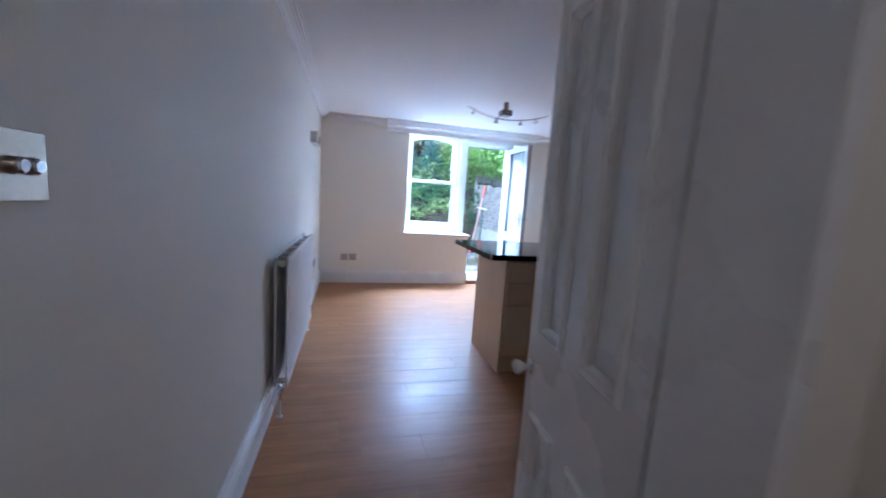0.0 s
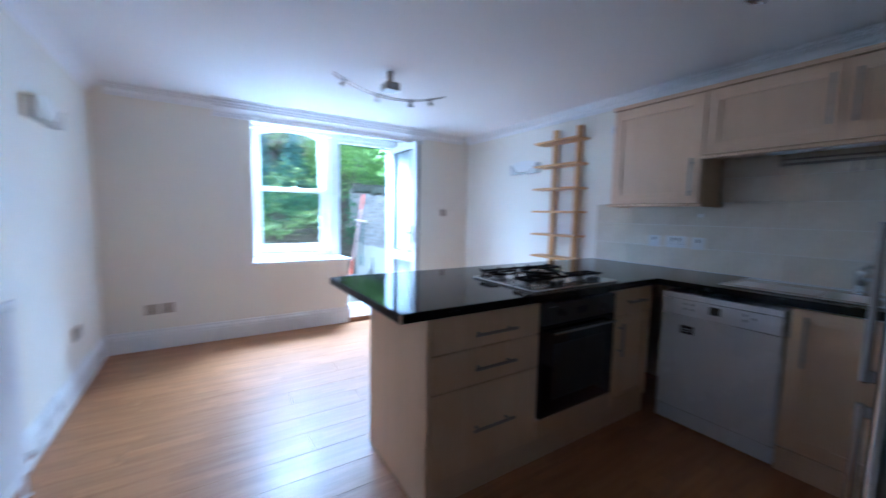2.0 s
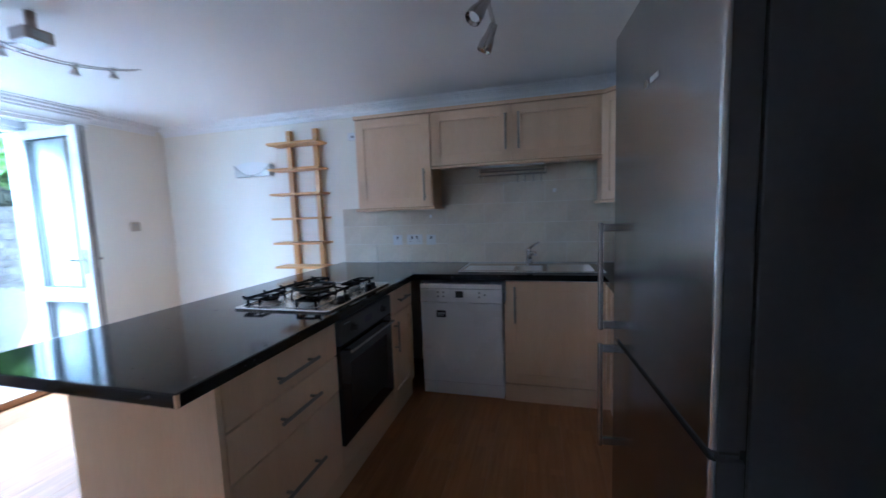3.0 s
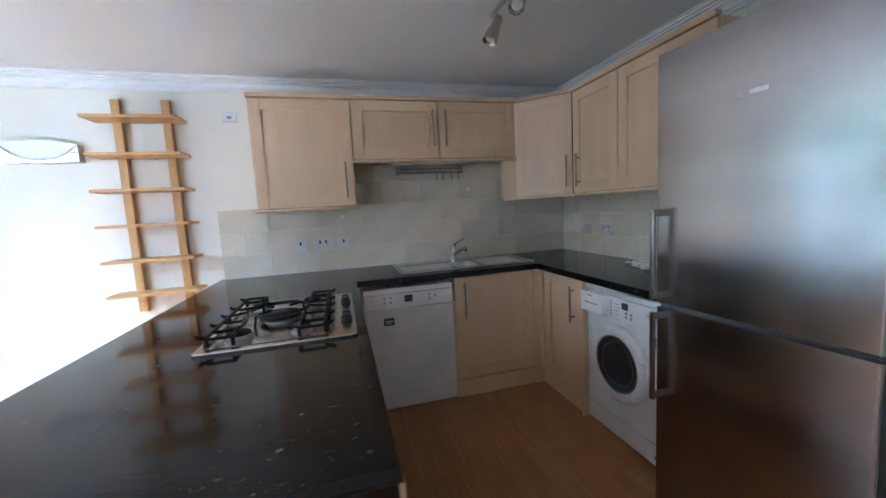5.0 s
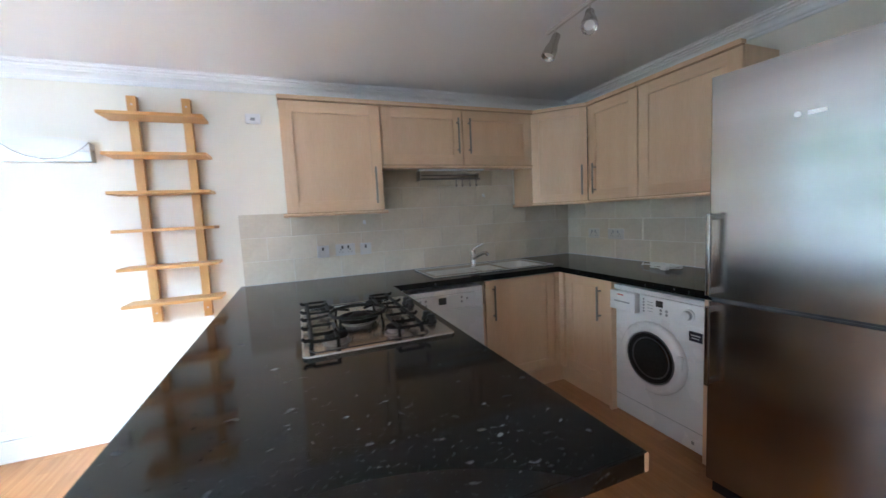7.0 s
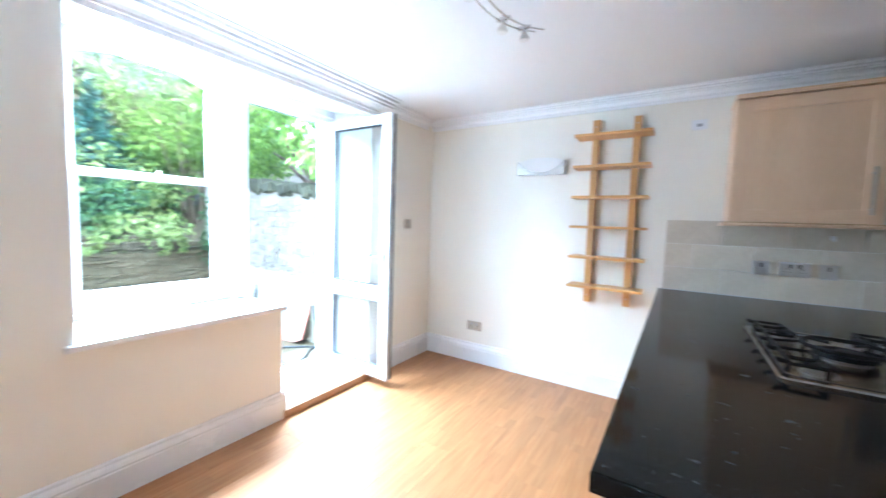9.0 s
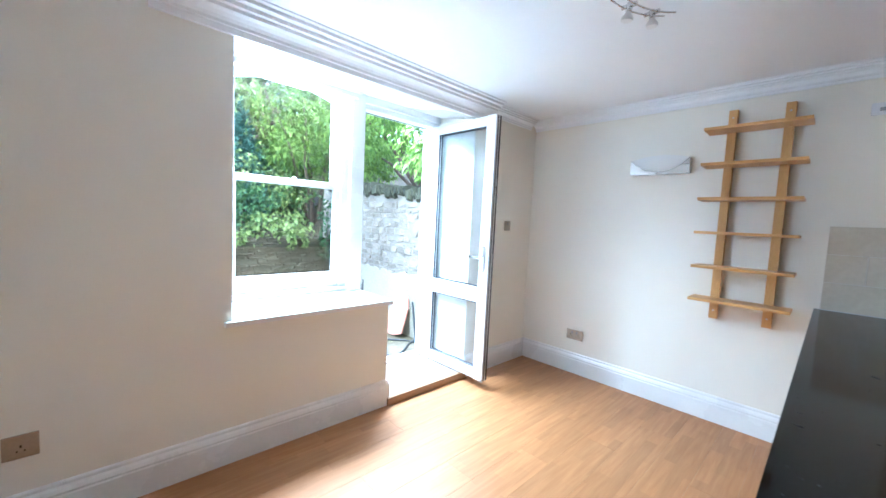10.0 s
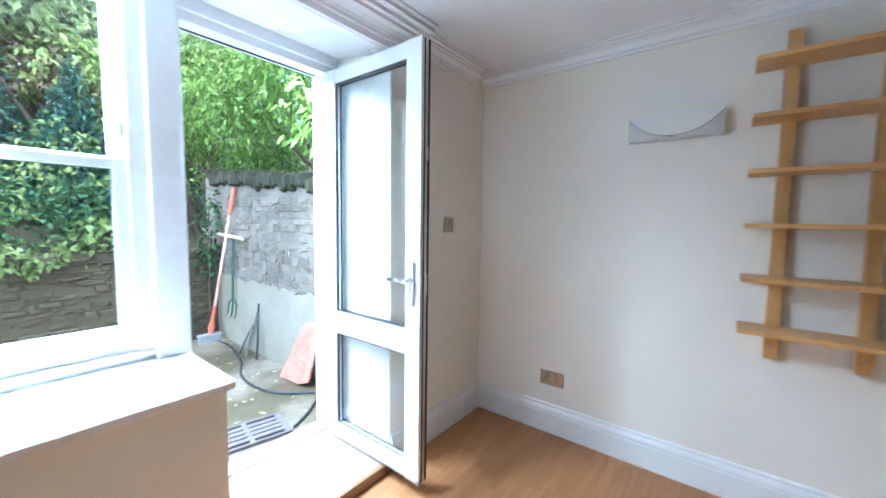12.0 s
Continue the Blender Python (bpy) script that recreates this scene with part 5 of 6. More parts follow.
def socket_plate(name, at, n, w, h, label, material, kind="socket", rocker=0, holes=0):
    """A plate at the wall, facing n, with its switches and holes."""
    n = Vector(n)
    u = Vector((0, 0, 1)).cross(n)
    m = Matrix(((u.x, 0, n.x, at[0]), (u.y, 0, n.y, at[1]), (0, 1, 0, at[2]), (0, 0, 0, 1)))
    t = thing(name, at, label, kind)
    part("plate", box(bmesh.new(), -w / 2, w / 2, -h / 2, h / 2, 0, 0.007, bevel=0.002, m=m), material, t)
    for i in range(rocker):
        x = (i - (rocker - 1) / 2) * w * 0.30
        part("switch", box(bmesh.new(), x - 0.007, x + 0.007, h * 0.08, h * 0.36, 0.006, 0.011, bevel=0.002, m=m), M_BLACK if material is M_PLATE else M_GREYPL, t)
    for i in range(holes):
        x = (i - (holes - 1) / 2) * w * 0.48
        bm = bmesh.new()
        box(bm, x - 0.003, x + 0.003, -0.004, 0.006, 0.0062, 0.0076, m=m)
        box(bm, x - 0.013, x - 0.008, -0.020, -0.014, 0.0062, 0.0076, m=m)
        box(bm, x + 0.008, x + 0.013, -0.020, -0.014, 0.0062, 0.0076, m=m)
        part("pin_holes", bm, M_BLACK, t)
    return t


socket_plate("fused_switch", (3.339, 2.672, 1.113), (-1, 0, 0), 0.086, 0.090, "satin steel fused switch on the tiles", M_PLATE, "switch", 1, 0)
socket_plate("double_socket", (3.339, 2.508, 1.116), (-1, 0, 0), 0.146, 0.090, "satin steel double socket on the tiles", M_PLATE, "socket", 2, 2)
socket_plate("fused_switch", (3.339, 2.353, 1.112), (-1, 0, 0), 0.086, 0.090, "satin steel fused switch on the tiles", M_PLATE, "switch", 1, 0)
socket_plate("double_socket", (3.0, 0.378, 1.115), (0, 1, 0), 0.13, 0.085, "satin steel double socket on the tiles", M_NICKEL, "socket", 2, 2)
socket_plate("double_socket", (2.757, 0.378, 1.115), (0, 1, 0), 0.165, 0.088, "satin steel double socket beside the corner", M_NICKEL, "socket", 2, 2)
socket_plate("double_socket", (XR - 0.001, 4.748, 0.352), (-1, 0, 0), 0.150, 0.088, "satin double socket above the skirting", M_BRASSY, "socket", 2, 2)
socket_plate("light_switch", (2.963, YF - 0.001, 1.315), (0, -1, 0), 0.086, 0.088, "satin metal light switch beside the garden door", M_BRASSY, "switch", 1, 0)
socket_plate("aerial_socket", (-0.185, YF - 0.001, 0.372), (0, -1, 0), 0.100, 0.095, "satin brass aerial socket above the skirting", M_BRASSY, "socket", 0, 1)
socket_plate("aerial_socket", (-0.067, YF - 0.001, 0.376), (0, -1, 0), 0.100, 0.095, "satin brass aerial socket above the skirting", M_BRASSY, "socket", 0, 1)
socket_plate("double_socket", (XL + 0.001, 4.55, 0.42), (1, 0, 0), 0.15, 0.09, "satin double socket on the long wall", M_BRASSY, "socket", 2, 2)
sw = socket_plate("dimmer_switch", (XL + 0.001, 0.460, 1.283), (1, 0, 0), 0.092, 0.092, "satin steel dimmer switch with round knobs", M_BRASSY, "switch")
for dy in (-0.012, 0.014):
    part("dimmer_knob", L((XL + 0.007, 0.460 + dy, 1.283), (1, 0, 0), [(0, 0.012), (0.012, 0.011), (0.015, 0.008), (0.015, 0.0)], seg=16), M_CHROME, sw, "", True)
det = thing("wall_sensor", (3.349, 3.065, 2.07), "small white wall sensor box", "sensor")
part("casing", B(3.325, 3.349, 3.018, 3.112, 2.037, 2.103, bevel=0.006), M_ENAMEL, det)
part("button", B(3.321, 3.326, 3.05, 3.08, 2.055, 2.075, bevel=0.002), M_GREYPL, det)

def tile_hook(y, z):
    t = thing("adhesive_hook", (3.337, y, z), "small white plastic hook stuck on the tiles", "hook", "tile hooks")
    part("pad", B(3.3335, 3.3372, y - 0.012, y + 0.012, z - 0.004, z + 0.022, bevel=0.0015), M_ENAMEL, t)
    part("prong", tube([(3.334, y, z + 0.004), (3.326, y, z - 0.008), (3.318, y - 0.004, z - 0.010), (3.313, y - 0.006, z + 0.003)], [0.004, 0.004, 0.0035, 0.003], 8), M_ENAMEL, t, "", True)


tile_hook(1.300, 1.490)
tile_hook(2.350, 1.312)

# loose flex on the machine-run worktop
cab = thing("coiled_cable", (2.18, 0.55, 0.91), "white coiled flex with plug on the worktop", "cable")
pts = []
for i in range(46):
    a = i * 0.33
    r = 0.075 + 0.018 * math.sin(i * 0.7)
    pts.append((2.17 + r * math.cos(a) * 1.15, 0.56 + r * math.sin(a) * 0.7, 0.9145 + 0.0006 * i + 0.004 * math.sin(i * 1.3) ** 2))
part("flex", tube(pts + [(2.31, 0.60, 0.93), (2.36, 0.55, 0.916), (2.42, 0.47, 0.915)], 0.0045, 8), M_CABLE, cab, "", True)
part("plug", B(2.11, 2.15, 0.60, 0.64, 0.911, 0.932, bevel=0.006), M_CABLE, cab)

# ---- tiles (pieces) ----
splash = thing("tiled_splashback", (3.345, 1.8, 0.91), "cream brick-bond wall tiles with pale grout", "tiles", kind="structure")
part("grout", box(box(box(bmesh.new(), 3.3425, 3.3497, YK + 0.008, 3.215, 0.909, 1.412), 3.3425, 3.3497, 0.99, 2.245, 1.412, 1.714), 1.445, 3.3424, YK + 0.0003, YK + 0.0078, 0.909, 1.40), M_GROUT, splash)
tile_mesh = {}
def tile(at, w, h, axis):
    key = (round(w, 3), round(h, 3), axis)
    if key not in tile_mesh:
        bm = bmesh.new()
        g, t, e = 0.0024, 0.005, 0.0014
        a, b = w / 2 - g, h / 2 - g
        lo = [(-a, -b), (a, -b), (a, b), (-a, b)]
        hi = [(-a + e, -b + e), (a - e, -b + e), (a - e, b - e), (-a + e, b - e)]
        def place(p, d):
            return (-d, p[0], p[1]) if axis == "x" else (p[0], d, p[1])
        v0 = [bm.verts.new(place(p, 0)) for p in lo]
        v1 = [bm.verts.new(place(p, t - e)) for p in lo]
        v2 = [bm.verts.new(place(p, t)) for p in hi]
        for j in range(4):
            k = (j + 1) % 4
            bm.faces.new((v0[j], v0[k], v1[k], v1[j]))
            bm.faces.new((v1[j], v1[k], v2[k], v2[j]))
        bm.faces.new(v2)
        tile_mesh[key] = mesh_of("tile", bm, M_TILE)
    ob = new("tile", tile_mesh[key])
    ob.parent = splash
    ob.matrix_parent_inverse = Matrix.Translation(-BASE[splash])
    ob.location = at


def lay_tiles():
    TW, TH = 0.335, 0.1673
    for row in range(5):
        z0 = 0.91 + row * TH
        z1 = z0 + TH if row < 4 else 1.7135
        hi_y, lo_y = (3.215, YK + 0.008) if row < 3 else (2.242, 0.993)
        y = 3.215 + (TW * 0.5 if row % 2 else 0.0)
        while y > lo_y:
            a, b = max(y - TW, lo_y), min(y, hi_y)
            if b - a > 0.012:
                tile((3.3428, (a + b) / 2, (z0 + z1) / 2), b - a, z1 - z0, "x")
            y -= TW
    for row in range(3):
        z0 = 0.91 + row * TH
        z1 = min(z0 + TH, 1.399)
        x = 3.337 + (TW * 0.5 if row % 2 else 0.1)
        while x > 1.45:
            a, b = max(x - TW, 1.45), min(x, 3.337)
            if b - a > 0.012:
                tile(((a + b) / 2, YK + 0.0075, (z0 + z1) / 2), b - a, z1 - z0, "y")
            x -= TW

# ---- radiator ----
rad = thing("radiator", (-0.47, 2.66, 0.15), "white double-panel radiator on the wall", "radiator")
RY0, RY1, RZ0, RZ1 = 2.01, 3.30, 0.15, 0.905
def rad_panel(name, x, t):
    """A pressed panel with upright ribs."""
    n = 36
    out = []
    for i in range(n):
        a = RY0 + 0.03 + (RY1 - RY0 - 0.06) * i / n
        b = (RY1 - RY0 - 0.06) / n
        out += [(a, x), (a + b * 0.25, x), (a + b * 0.40, x + 0.0018), (a + b * 0.80, x + 0.0018), (a + b * 0.95, x)]
    out = [(RY0, x - t), (RY0, x)] + out + [(RY1, x), (RY1, x - t)]
    bm = prism(bmesh.new(), out, lambda y, xx, s: (xx, y, RZ0 + 0.03 + (RZ1 - RZ0 - 0.06) * s))
    box(bm, x - t - 0.002, x + 0.004, RY0, RY1, RZ0, RZ0 + 0.032, bevel=0.006)
    box(bm, x - t - 0.002, x + 0.004, RY0, RY1, RZ1 - 0.032, RZ1, bevel=0.006)
    part(name, bm, M_RAD, rad)


rad_panel("front_panel", -0.432, 0.010)
rad_panel("back_panel", -0.494, 0.010)
for y in (RY0 + 0.012, RY1 - 0.03):
    for z in (RZ0 + 0.03, RZ1 - 0.035):
        part("end_connector", tube([(-0.505, y + 0.009, z), (-0.428, y + 0.009, z)], 0.014, 12), M_RAD, rad, "", True)
for i in range(5):
    y = RY0 + 0.16 + i * 0.24
    part("bracket", B(-0.492, -0.440, y, y + 0.012, RZ1 - 0.022, RZ1 - 0.004), M_RAD, rad)
part("wall_bracket", box(B(-0.529, -0.506, 2.3, 2.34, 0.25, 0.85), -0.529, -0.506, 2.98, 3.02, 0.25, 0.85), M_RAD, rad)
part("air_plug", L((-0.463, RY0 + 0.01, RZ1 - 0.035), (0, -1, 0), [(0, 0.018), (0.014, 0.018), (0.016, 0.010), (0.022, 0.009), (0.022, 0.0)], seg=14), M_RAD, rad, "", True)
for y, s in ((RY0, -1), (RY1, 1)):
    v = part("valve", tube([(-0.463, y, 0.175), (-0.463, y + s * 0.035, 0.175), (-0.463, y + s * 0.05, 0.165), (-0.463, y + s * 0.05, 0.10)], [0.011, 0.013, 0.014, 0.011], 12), M_CHROME, rad, "chrome radiator valve", True)
    part("valve_cap", L((-0.463, y + s * 0.05, 0.165), (0.35, s * 0.8, 0.25), [(0, 0.014), (0.01, 0.017), (0.045, 0.016), (0.052, 0.010), (0.053, 0.0)], seg=16), M_CHROME, v, "", True)
    part("pipe", tube([(-0.463, y + s * 0.05, 0.11), (-0.463, y + s * 0.05, 0.0)], 0.0075, 10), M_RAD, rad, "white painted pipe", True)
    part("pipe_collar", L((-0.463, y + s * 0.05, 0.0), (0, 0, 1), [(0, 0.018), (0.005, 0.016), (0.006, 0.008)], seg=14), M_RAD, rad)

# ---- ladder shelf on the wall ----
sh = thing("ladder_shelf", (3.24, 3.59, 0.74), "oiled pine ladder shelf with six empty shelves", "shelf")
for y in (3.732, 3.445):
    post = part("upright", B(3.308, 3.3495, y - 0.0245, y + 0.0245, 0.742, 2.172, bevel=0.002), M_PINE_V, sh)
    for z in (2.12, 0.80):
        part("screw", L((3.308, y, z), (-1, 0, 0), [(0, 0.006), (0.0012, 0.005), (0.0015, 0.0)], seg=10), M_NICKEL, post)
for i, z in enumerate((2.030, 1.797, 1.568, 1.340, 1.108, 0.882)):
    bm = bmesh.new()
    box(bm, 3.150, 3.306, 3.332, 3.858, z - 0.0095, z + 0.0095, bevel=0.002)
    # tongues beside the uprights reach the wall
    for a, b in ((3.332, 3.417), (3.473, 3.704), (3.760, 3.858)):
        box(bm, 3.3062, 3.330, a, b, z - 0.0093, z + 0.0093)
    part("shelf_board", bm, M_PINE, sh)
paper = thing("paper_slip", (3.23, 3.60, 1.8067), "thin white paper lying on a shelf", "paper")
part("sheet", B(3.20, 3.27, 3.55, 3.66, 1.8072, 1.8092), M_PALE, paper)

# ---- wall lamps ----
def wall_lamp(y, x, s, label):
    """An uplighter: a satin plate with a curved cut, and a shallow glass bowl. s is the way from the wall."""
    t = thing("wall_lamp", (x, y, 1.77), label, "wall lamp", "wall lamps")
    w, n = 0.203, 18
    def plate(k):
        top = [(w * (1 - 2 * i / n), 1.782 + 0.098 * abs(1 - 2 * i / n) ** 2.3) for i in range(n + 1)]
        return [(-w, 1.768), (w, 1.768)] + top
    fx = x + s * 0.060
    part("front_plate", prism(bmesh.new(), plate(0), lambda a, z, q: (fx + s * 0.006 * (q - 1), y + a, z)), M_NICKEL, t, "satin metal plate")
    rim = [(fx + s * 0.002, y + w * (2 * i / n - 1), 1.782 + 0.098 * abs(1 - 2 * i / n) ** 2.3) for i in range(n + 1)]
    part("plate_edge", tube(rim, 0.0019, 6), M_HANDLE, t, "thin dark metal edge", True)
    bm = bmesh.new()
    for a in (-w, w - 0.005):
        box(bm, min(x, fx - s * 0.006), max(x, fx - s * 0.006), y + a, y + a + 0.005, 1.768, 1.876)
    box(bm, min(x, fx - s * 0.006), max(x, fx - s * 0.006), y - w, y + w, 1.768, 1.773)
    part("side_plate", bm, M_NICKEL, t)
    bm = bmesh.new()
    rows = []
    for j in range(9):
        a = math.pi * 0.5 * j / 8
        rows.append([bm.verts.new((x + s * (0.010 + 0.040 * math.cos(a) * math.sin(math.pi * (i + 0.5) / (n + 1)) ** 0.6), y + (w - 0.008) * (2 * i / n - 1), 1.875 - (0.092 * math.sin(math.pi * (i + 0.5) / (n + 1))) * math.sin(a))) for i in range(n + 1)])
    for r0, r1 in zip(rows, rows[1:]):
        for i in range(n):
            bm.faces.new((r0[i], r0[i + 1], r1[i + 1], r1[i]))
    ob = part("glass_bowl", bm, M_BOWL, t, "frosted white glass bowl", True)
    so = ob.modifiers.new("thick", "SOLIDIFY")
    so.thickness = 0.003
    bm = bmesh.new()
    top = [(w * (1 - 2 * i / n), 1.876 + 0.034 * max(0.0, math.sin(math.pi * i / n)) ** 0.75) for i in range(n + 1)]
    low = [(w * (2 * i / n - 1), 1.782 + 0.098 * abs(1 - 2 * i / n) ** 2.3) for i in range(n + 1)]
    prism(bm, low + top[1:-1], lambda a, z, q: (fx - s * (0.009 + 0.003 * q), y + a, z))
    part("glass_front", bm, M_BOWL, t, "frosted white glass front")


wall_lamp(4.158, XR, -1, "satin metal wall uplighter with frosted glass bowl")
wall_lamp(4.13, XL, 1, "satin metal wall uplighter with frosted glass bowl")

# ---- ceiling wire light ----
cl = thing("wire_ceiling_light", (1.44, 3.66, 2.24), "chrome ceiling light with curved twin rails and four glass spots", "ceiling light")
part("canopy", B(1.385, 1.495, 3.615, 3.725, 2.190, 2.248, bevel=0.008), M_HANDLE, cl)
part("ceiling_stem", tube([(1.44, 3.67, 2.240), (1.44, 3.67, ZC - 0.0005)], 0.022, 14), M_HANDLE, cl, "", True)
part("canopy_window", B(1.412, 1.468, 3.6135, 3.6155, 2.204, 2.234, bevel=0.0005), M_GREYPL, cl)
def rail_pt(s, off):
    bow = 1 - (2 * s - 1) ** 2
    return (1.045 + 0.935 * s, 3.765 + 0.065 * bow + off, 2.272 - 0.078 * bow)


for off in (-0.022, 0.022):
    part("rail", tube([rail_pt(i / 24, off) for i in range(25)], 0.0034, 8), M_CHROME, cl, "", True)
for s, off in ((0.40, -0.022), (0.46, 0.022)):
    p = rail_pt(s, off)
    part("stem", tube([(p[0], p[1], p[2] + 0.001), (p[0], p[1] - 0.055, 2.20)], 0.005, 8), M_CHROME, cl, "", True)
for s, tilt in ((0.09, (-0.30, -0.1)), (0.385, (-0.05, 0.1)), (0.69, (0.0, 0.12)), (0.87, (0.0, -0.05))):
    p = Vector(rail_pt(s, 0.0))
    ax = Vector((tilt[0], tilt[1], -1)).normalized()
    sp = part("spot", L(p, ax, [(-0.012, 0.010), (0.0, 0.012), (0.020, 0.012), (0.026, 0.009)], seg=14), M_CHROME, cl, "chrome lamp holder", True)
    part("clip", B(p.x - 0.006, p.x + 0.006, p.y - 0.030, p.y + 0.030, p.z - 0.006, p.z + 0.008, bevel=0.002), M_CHROME, sp)
    part("bulb", L(p, ax, [(0.020, 0.009), (0.030, 0.013), (0.044, 0.022), (0.052, 0.023), (0.056, 0.020), (0.056, 0.0)], seg=16), M_BOWL, sp, "small reflector bulb", True)

# ---- spotlight bar over the kitchen ----
sb = thing("spotlight_bar", (1.63, 1.61, 2.21), "brushed nickel ceiling spotlight bar", "ceiling light")
part("bar", B(1.24, 2.005, 1.602, 1.618, 2.205, 2.221, bevel=0.003), M_NICKEL, sb)
part("ceiling_rose", L((1.62, 1.61, ZC), (0, 0, -1), [(0, 0.05), (0.016, 0.048), (0.02, 0.04), (0.022, 0.012), (0.112, 0.010)], seg=24), M_NICKEL, sb, "", True)
for x, way in ((1.945, (0.05, 0.42, -0.9)), (1.72, (-0.45, 0.45, -0.8)), (1.34, (-0.6, 0.2, -1.0))):
    ax = Vector(way).normalized()
    c = Vector((x, 1.61, 2.165)) + ax * 0.01
    hd = part("spot_head", L(c, ax, [(-0.030, 0.0), (-0.029, 0.017), (-0.024, 0.019), (0.018, 0.022), (0.050, 0.031), (0.086, 0.034), (0.090, 0.033), (0.084, 0.030), (0.07, 0.014), (0.07, 0.0)], seg=24), M_SPOT, sb, "brushed nickel spot head", True)
    part("arm", tube([(x, 1.61, 2.207), (x, 1.61, 2.19), tuple(c - ax * 0.01)], 0.005, 8), M_NICKEL, hd, "", True)
    part("lamp_face", L(c, ax, [(0.076, 0.029), (0.079, 0.0)], seg=20), M_BOWL, hd)

# ---- the yard behind the house ----
ZG = -0.10
bm = bmesh.new()
box(bm, -300, 300, YO + 0.001, 320, ZG - 0.2, ZG)
structure("ground", bm, M_YARD, "mossy worn concrete yard floor")


def rise(x, y):
    """Height of the planted bank behind the two yard walls."""
    back = max(0.0, y - 9.05)
    side = max(0.0, x - 3.22)
    h = 0.0
    if back > 0:
        h = max(h, 0.80 + 0.62 * back)
    if side > 0:
        h = max(h, 1.45 + 0.35 * side)
    return min(h, 4.2) if h else ZG - 0.3


def bank():
    bm = bmesh.new()
    nx, ny = 46, 34
    xs = [-14 + 30 * i / nx for i in range(nx + 1)]
    ys = [9.06 + 16 * j / ny for j in range(ny + 1)]
    def sheet(xs, ys):
        g = [[bm.verts.new((x, y, rise(x, y) + 0.12 * noise.noise((x * 1.1, y * 1.1, 0)))) for x in xs] for y in ys]
        for a, b in zip(g, g[1:]):
            for i in range(len(xs) - 1):
                bm.faces.new((a[i], a[i + 1], b[i + 1], b[i]))
    sheet(xs, ys)
    sheet([3.23 + 13 * i / 20 for i in range(21)], [YO + 0.4 + (9.06 - YO - 0.4) * j / 8 for j in range(9)])
    return bm


structure("earth_bank", bank(), M_SOIL, "steep planted earth bank above the yard")


def stone_mesh(seed, material):
    r = random.Random(seed)
    bm = bmesh.new()
    box(bm, -0.5, 0.5, -0.5, 0.5, -0.5, 0.5)
    bmesh.ops.bevel(bm, geom=list(bm.edges), offset=0.11, segments=1, affect="EDGES")
    for v in bm.verts:
        v.co += Vector((r.uniform(-0.08, 0.08), r.uniform(-0.08, 0.08), r.uniform(-0.08, 0.08)))
    return mesh_of("stone", bm, material)


STONES = [stone_mesh(i, M_STONE) for i in range(7)]
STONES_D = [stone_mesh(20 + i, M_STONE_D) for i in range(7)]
STONES_C = [stone_mesh(40 + i, M_COPING) for i in range(5)]
SX = 2.97   # face of the side wall
def side_top(y):
    return 1.62 + 0.085 * (y - 6.7)


side_wall = thing("stone_wall", (3.1, 7.4, ZG), "grey rubble stone wall with rendered foot", "garden wall", "yard walls", "structure")
part("mortar", prism(bmesh.new(), [(YO, ZG), (9.1, ZG), (9.1, side_top(9.1)), (YO, side_top(YO))], lambda y, z, s: (SX + 0.003 + 0.24 * s, y, z)), M_MORTAR, side_wall)
bm = bmesh.new()
n = 40
edge = [(YO + (8.80 - YO) * i / n, 0.66 + 0.05 * noise.noise((i * 0.35, 3, 0)) + 0.03 * noise.noise((i * 1.3, 7, 0))) for i in range(n + 1)]
prism(bm, [(YO, ZG), (8.80, ZG)] + edge[::-1], lambda y, z, s: (SX - 0.012 + 0.03 * s, y, z))
part("render_coat", bm, M_RENDER, side_wall, "weathered cement render at the foot")
back_wall = thing("stone_wall", (1.0, 8.95, ZG), "low damp dark stone retaining wall", "garden wall", "yard walls", "structure")
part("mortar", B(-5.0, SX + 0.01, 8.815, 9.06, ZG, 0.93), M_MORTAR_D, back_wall)


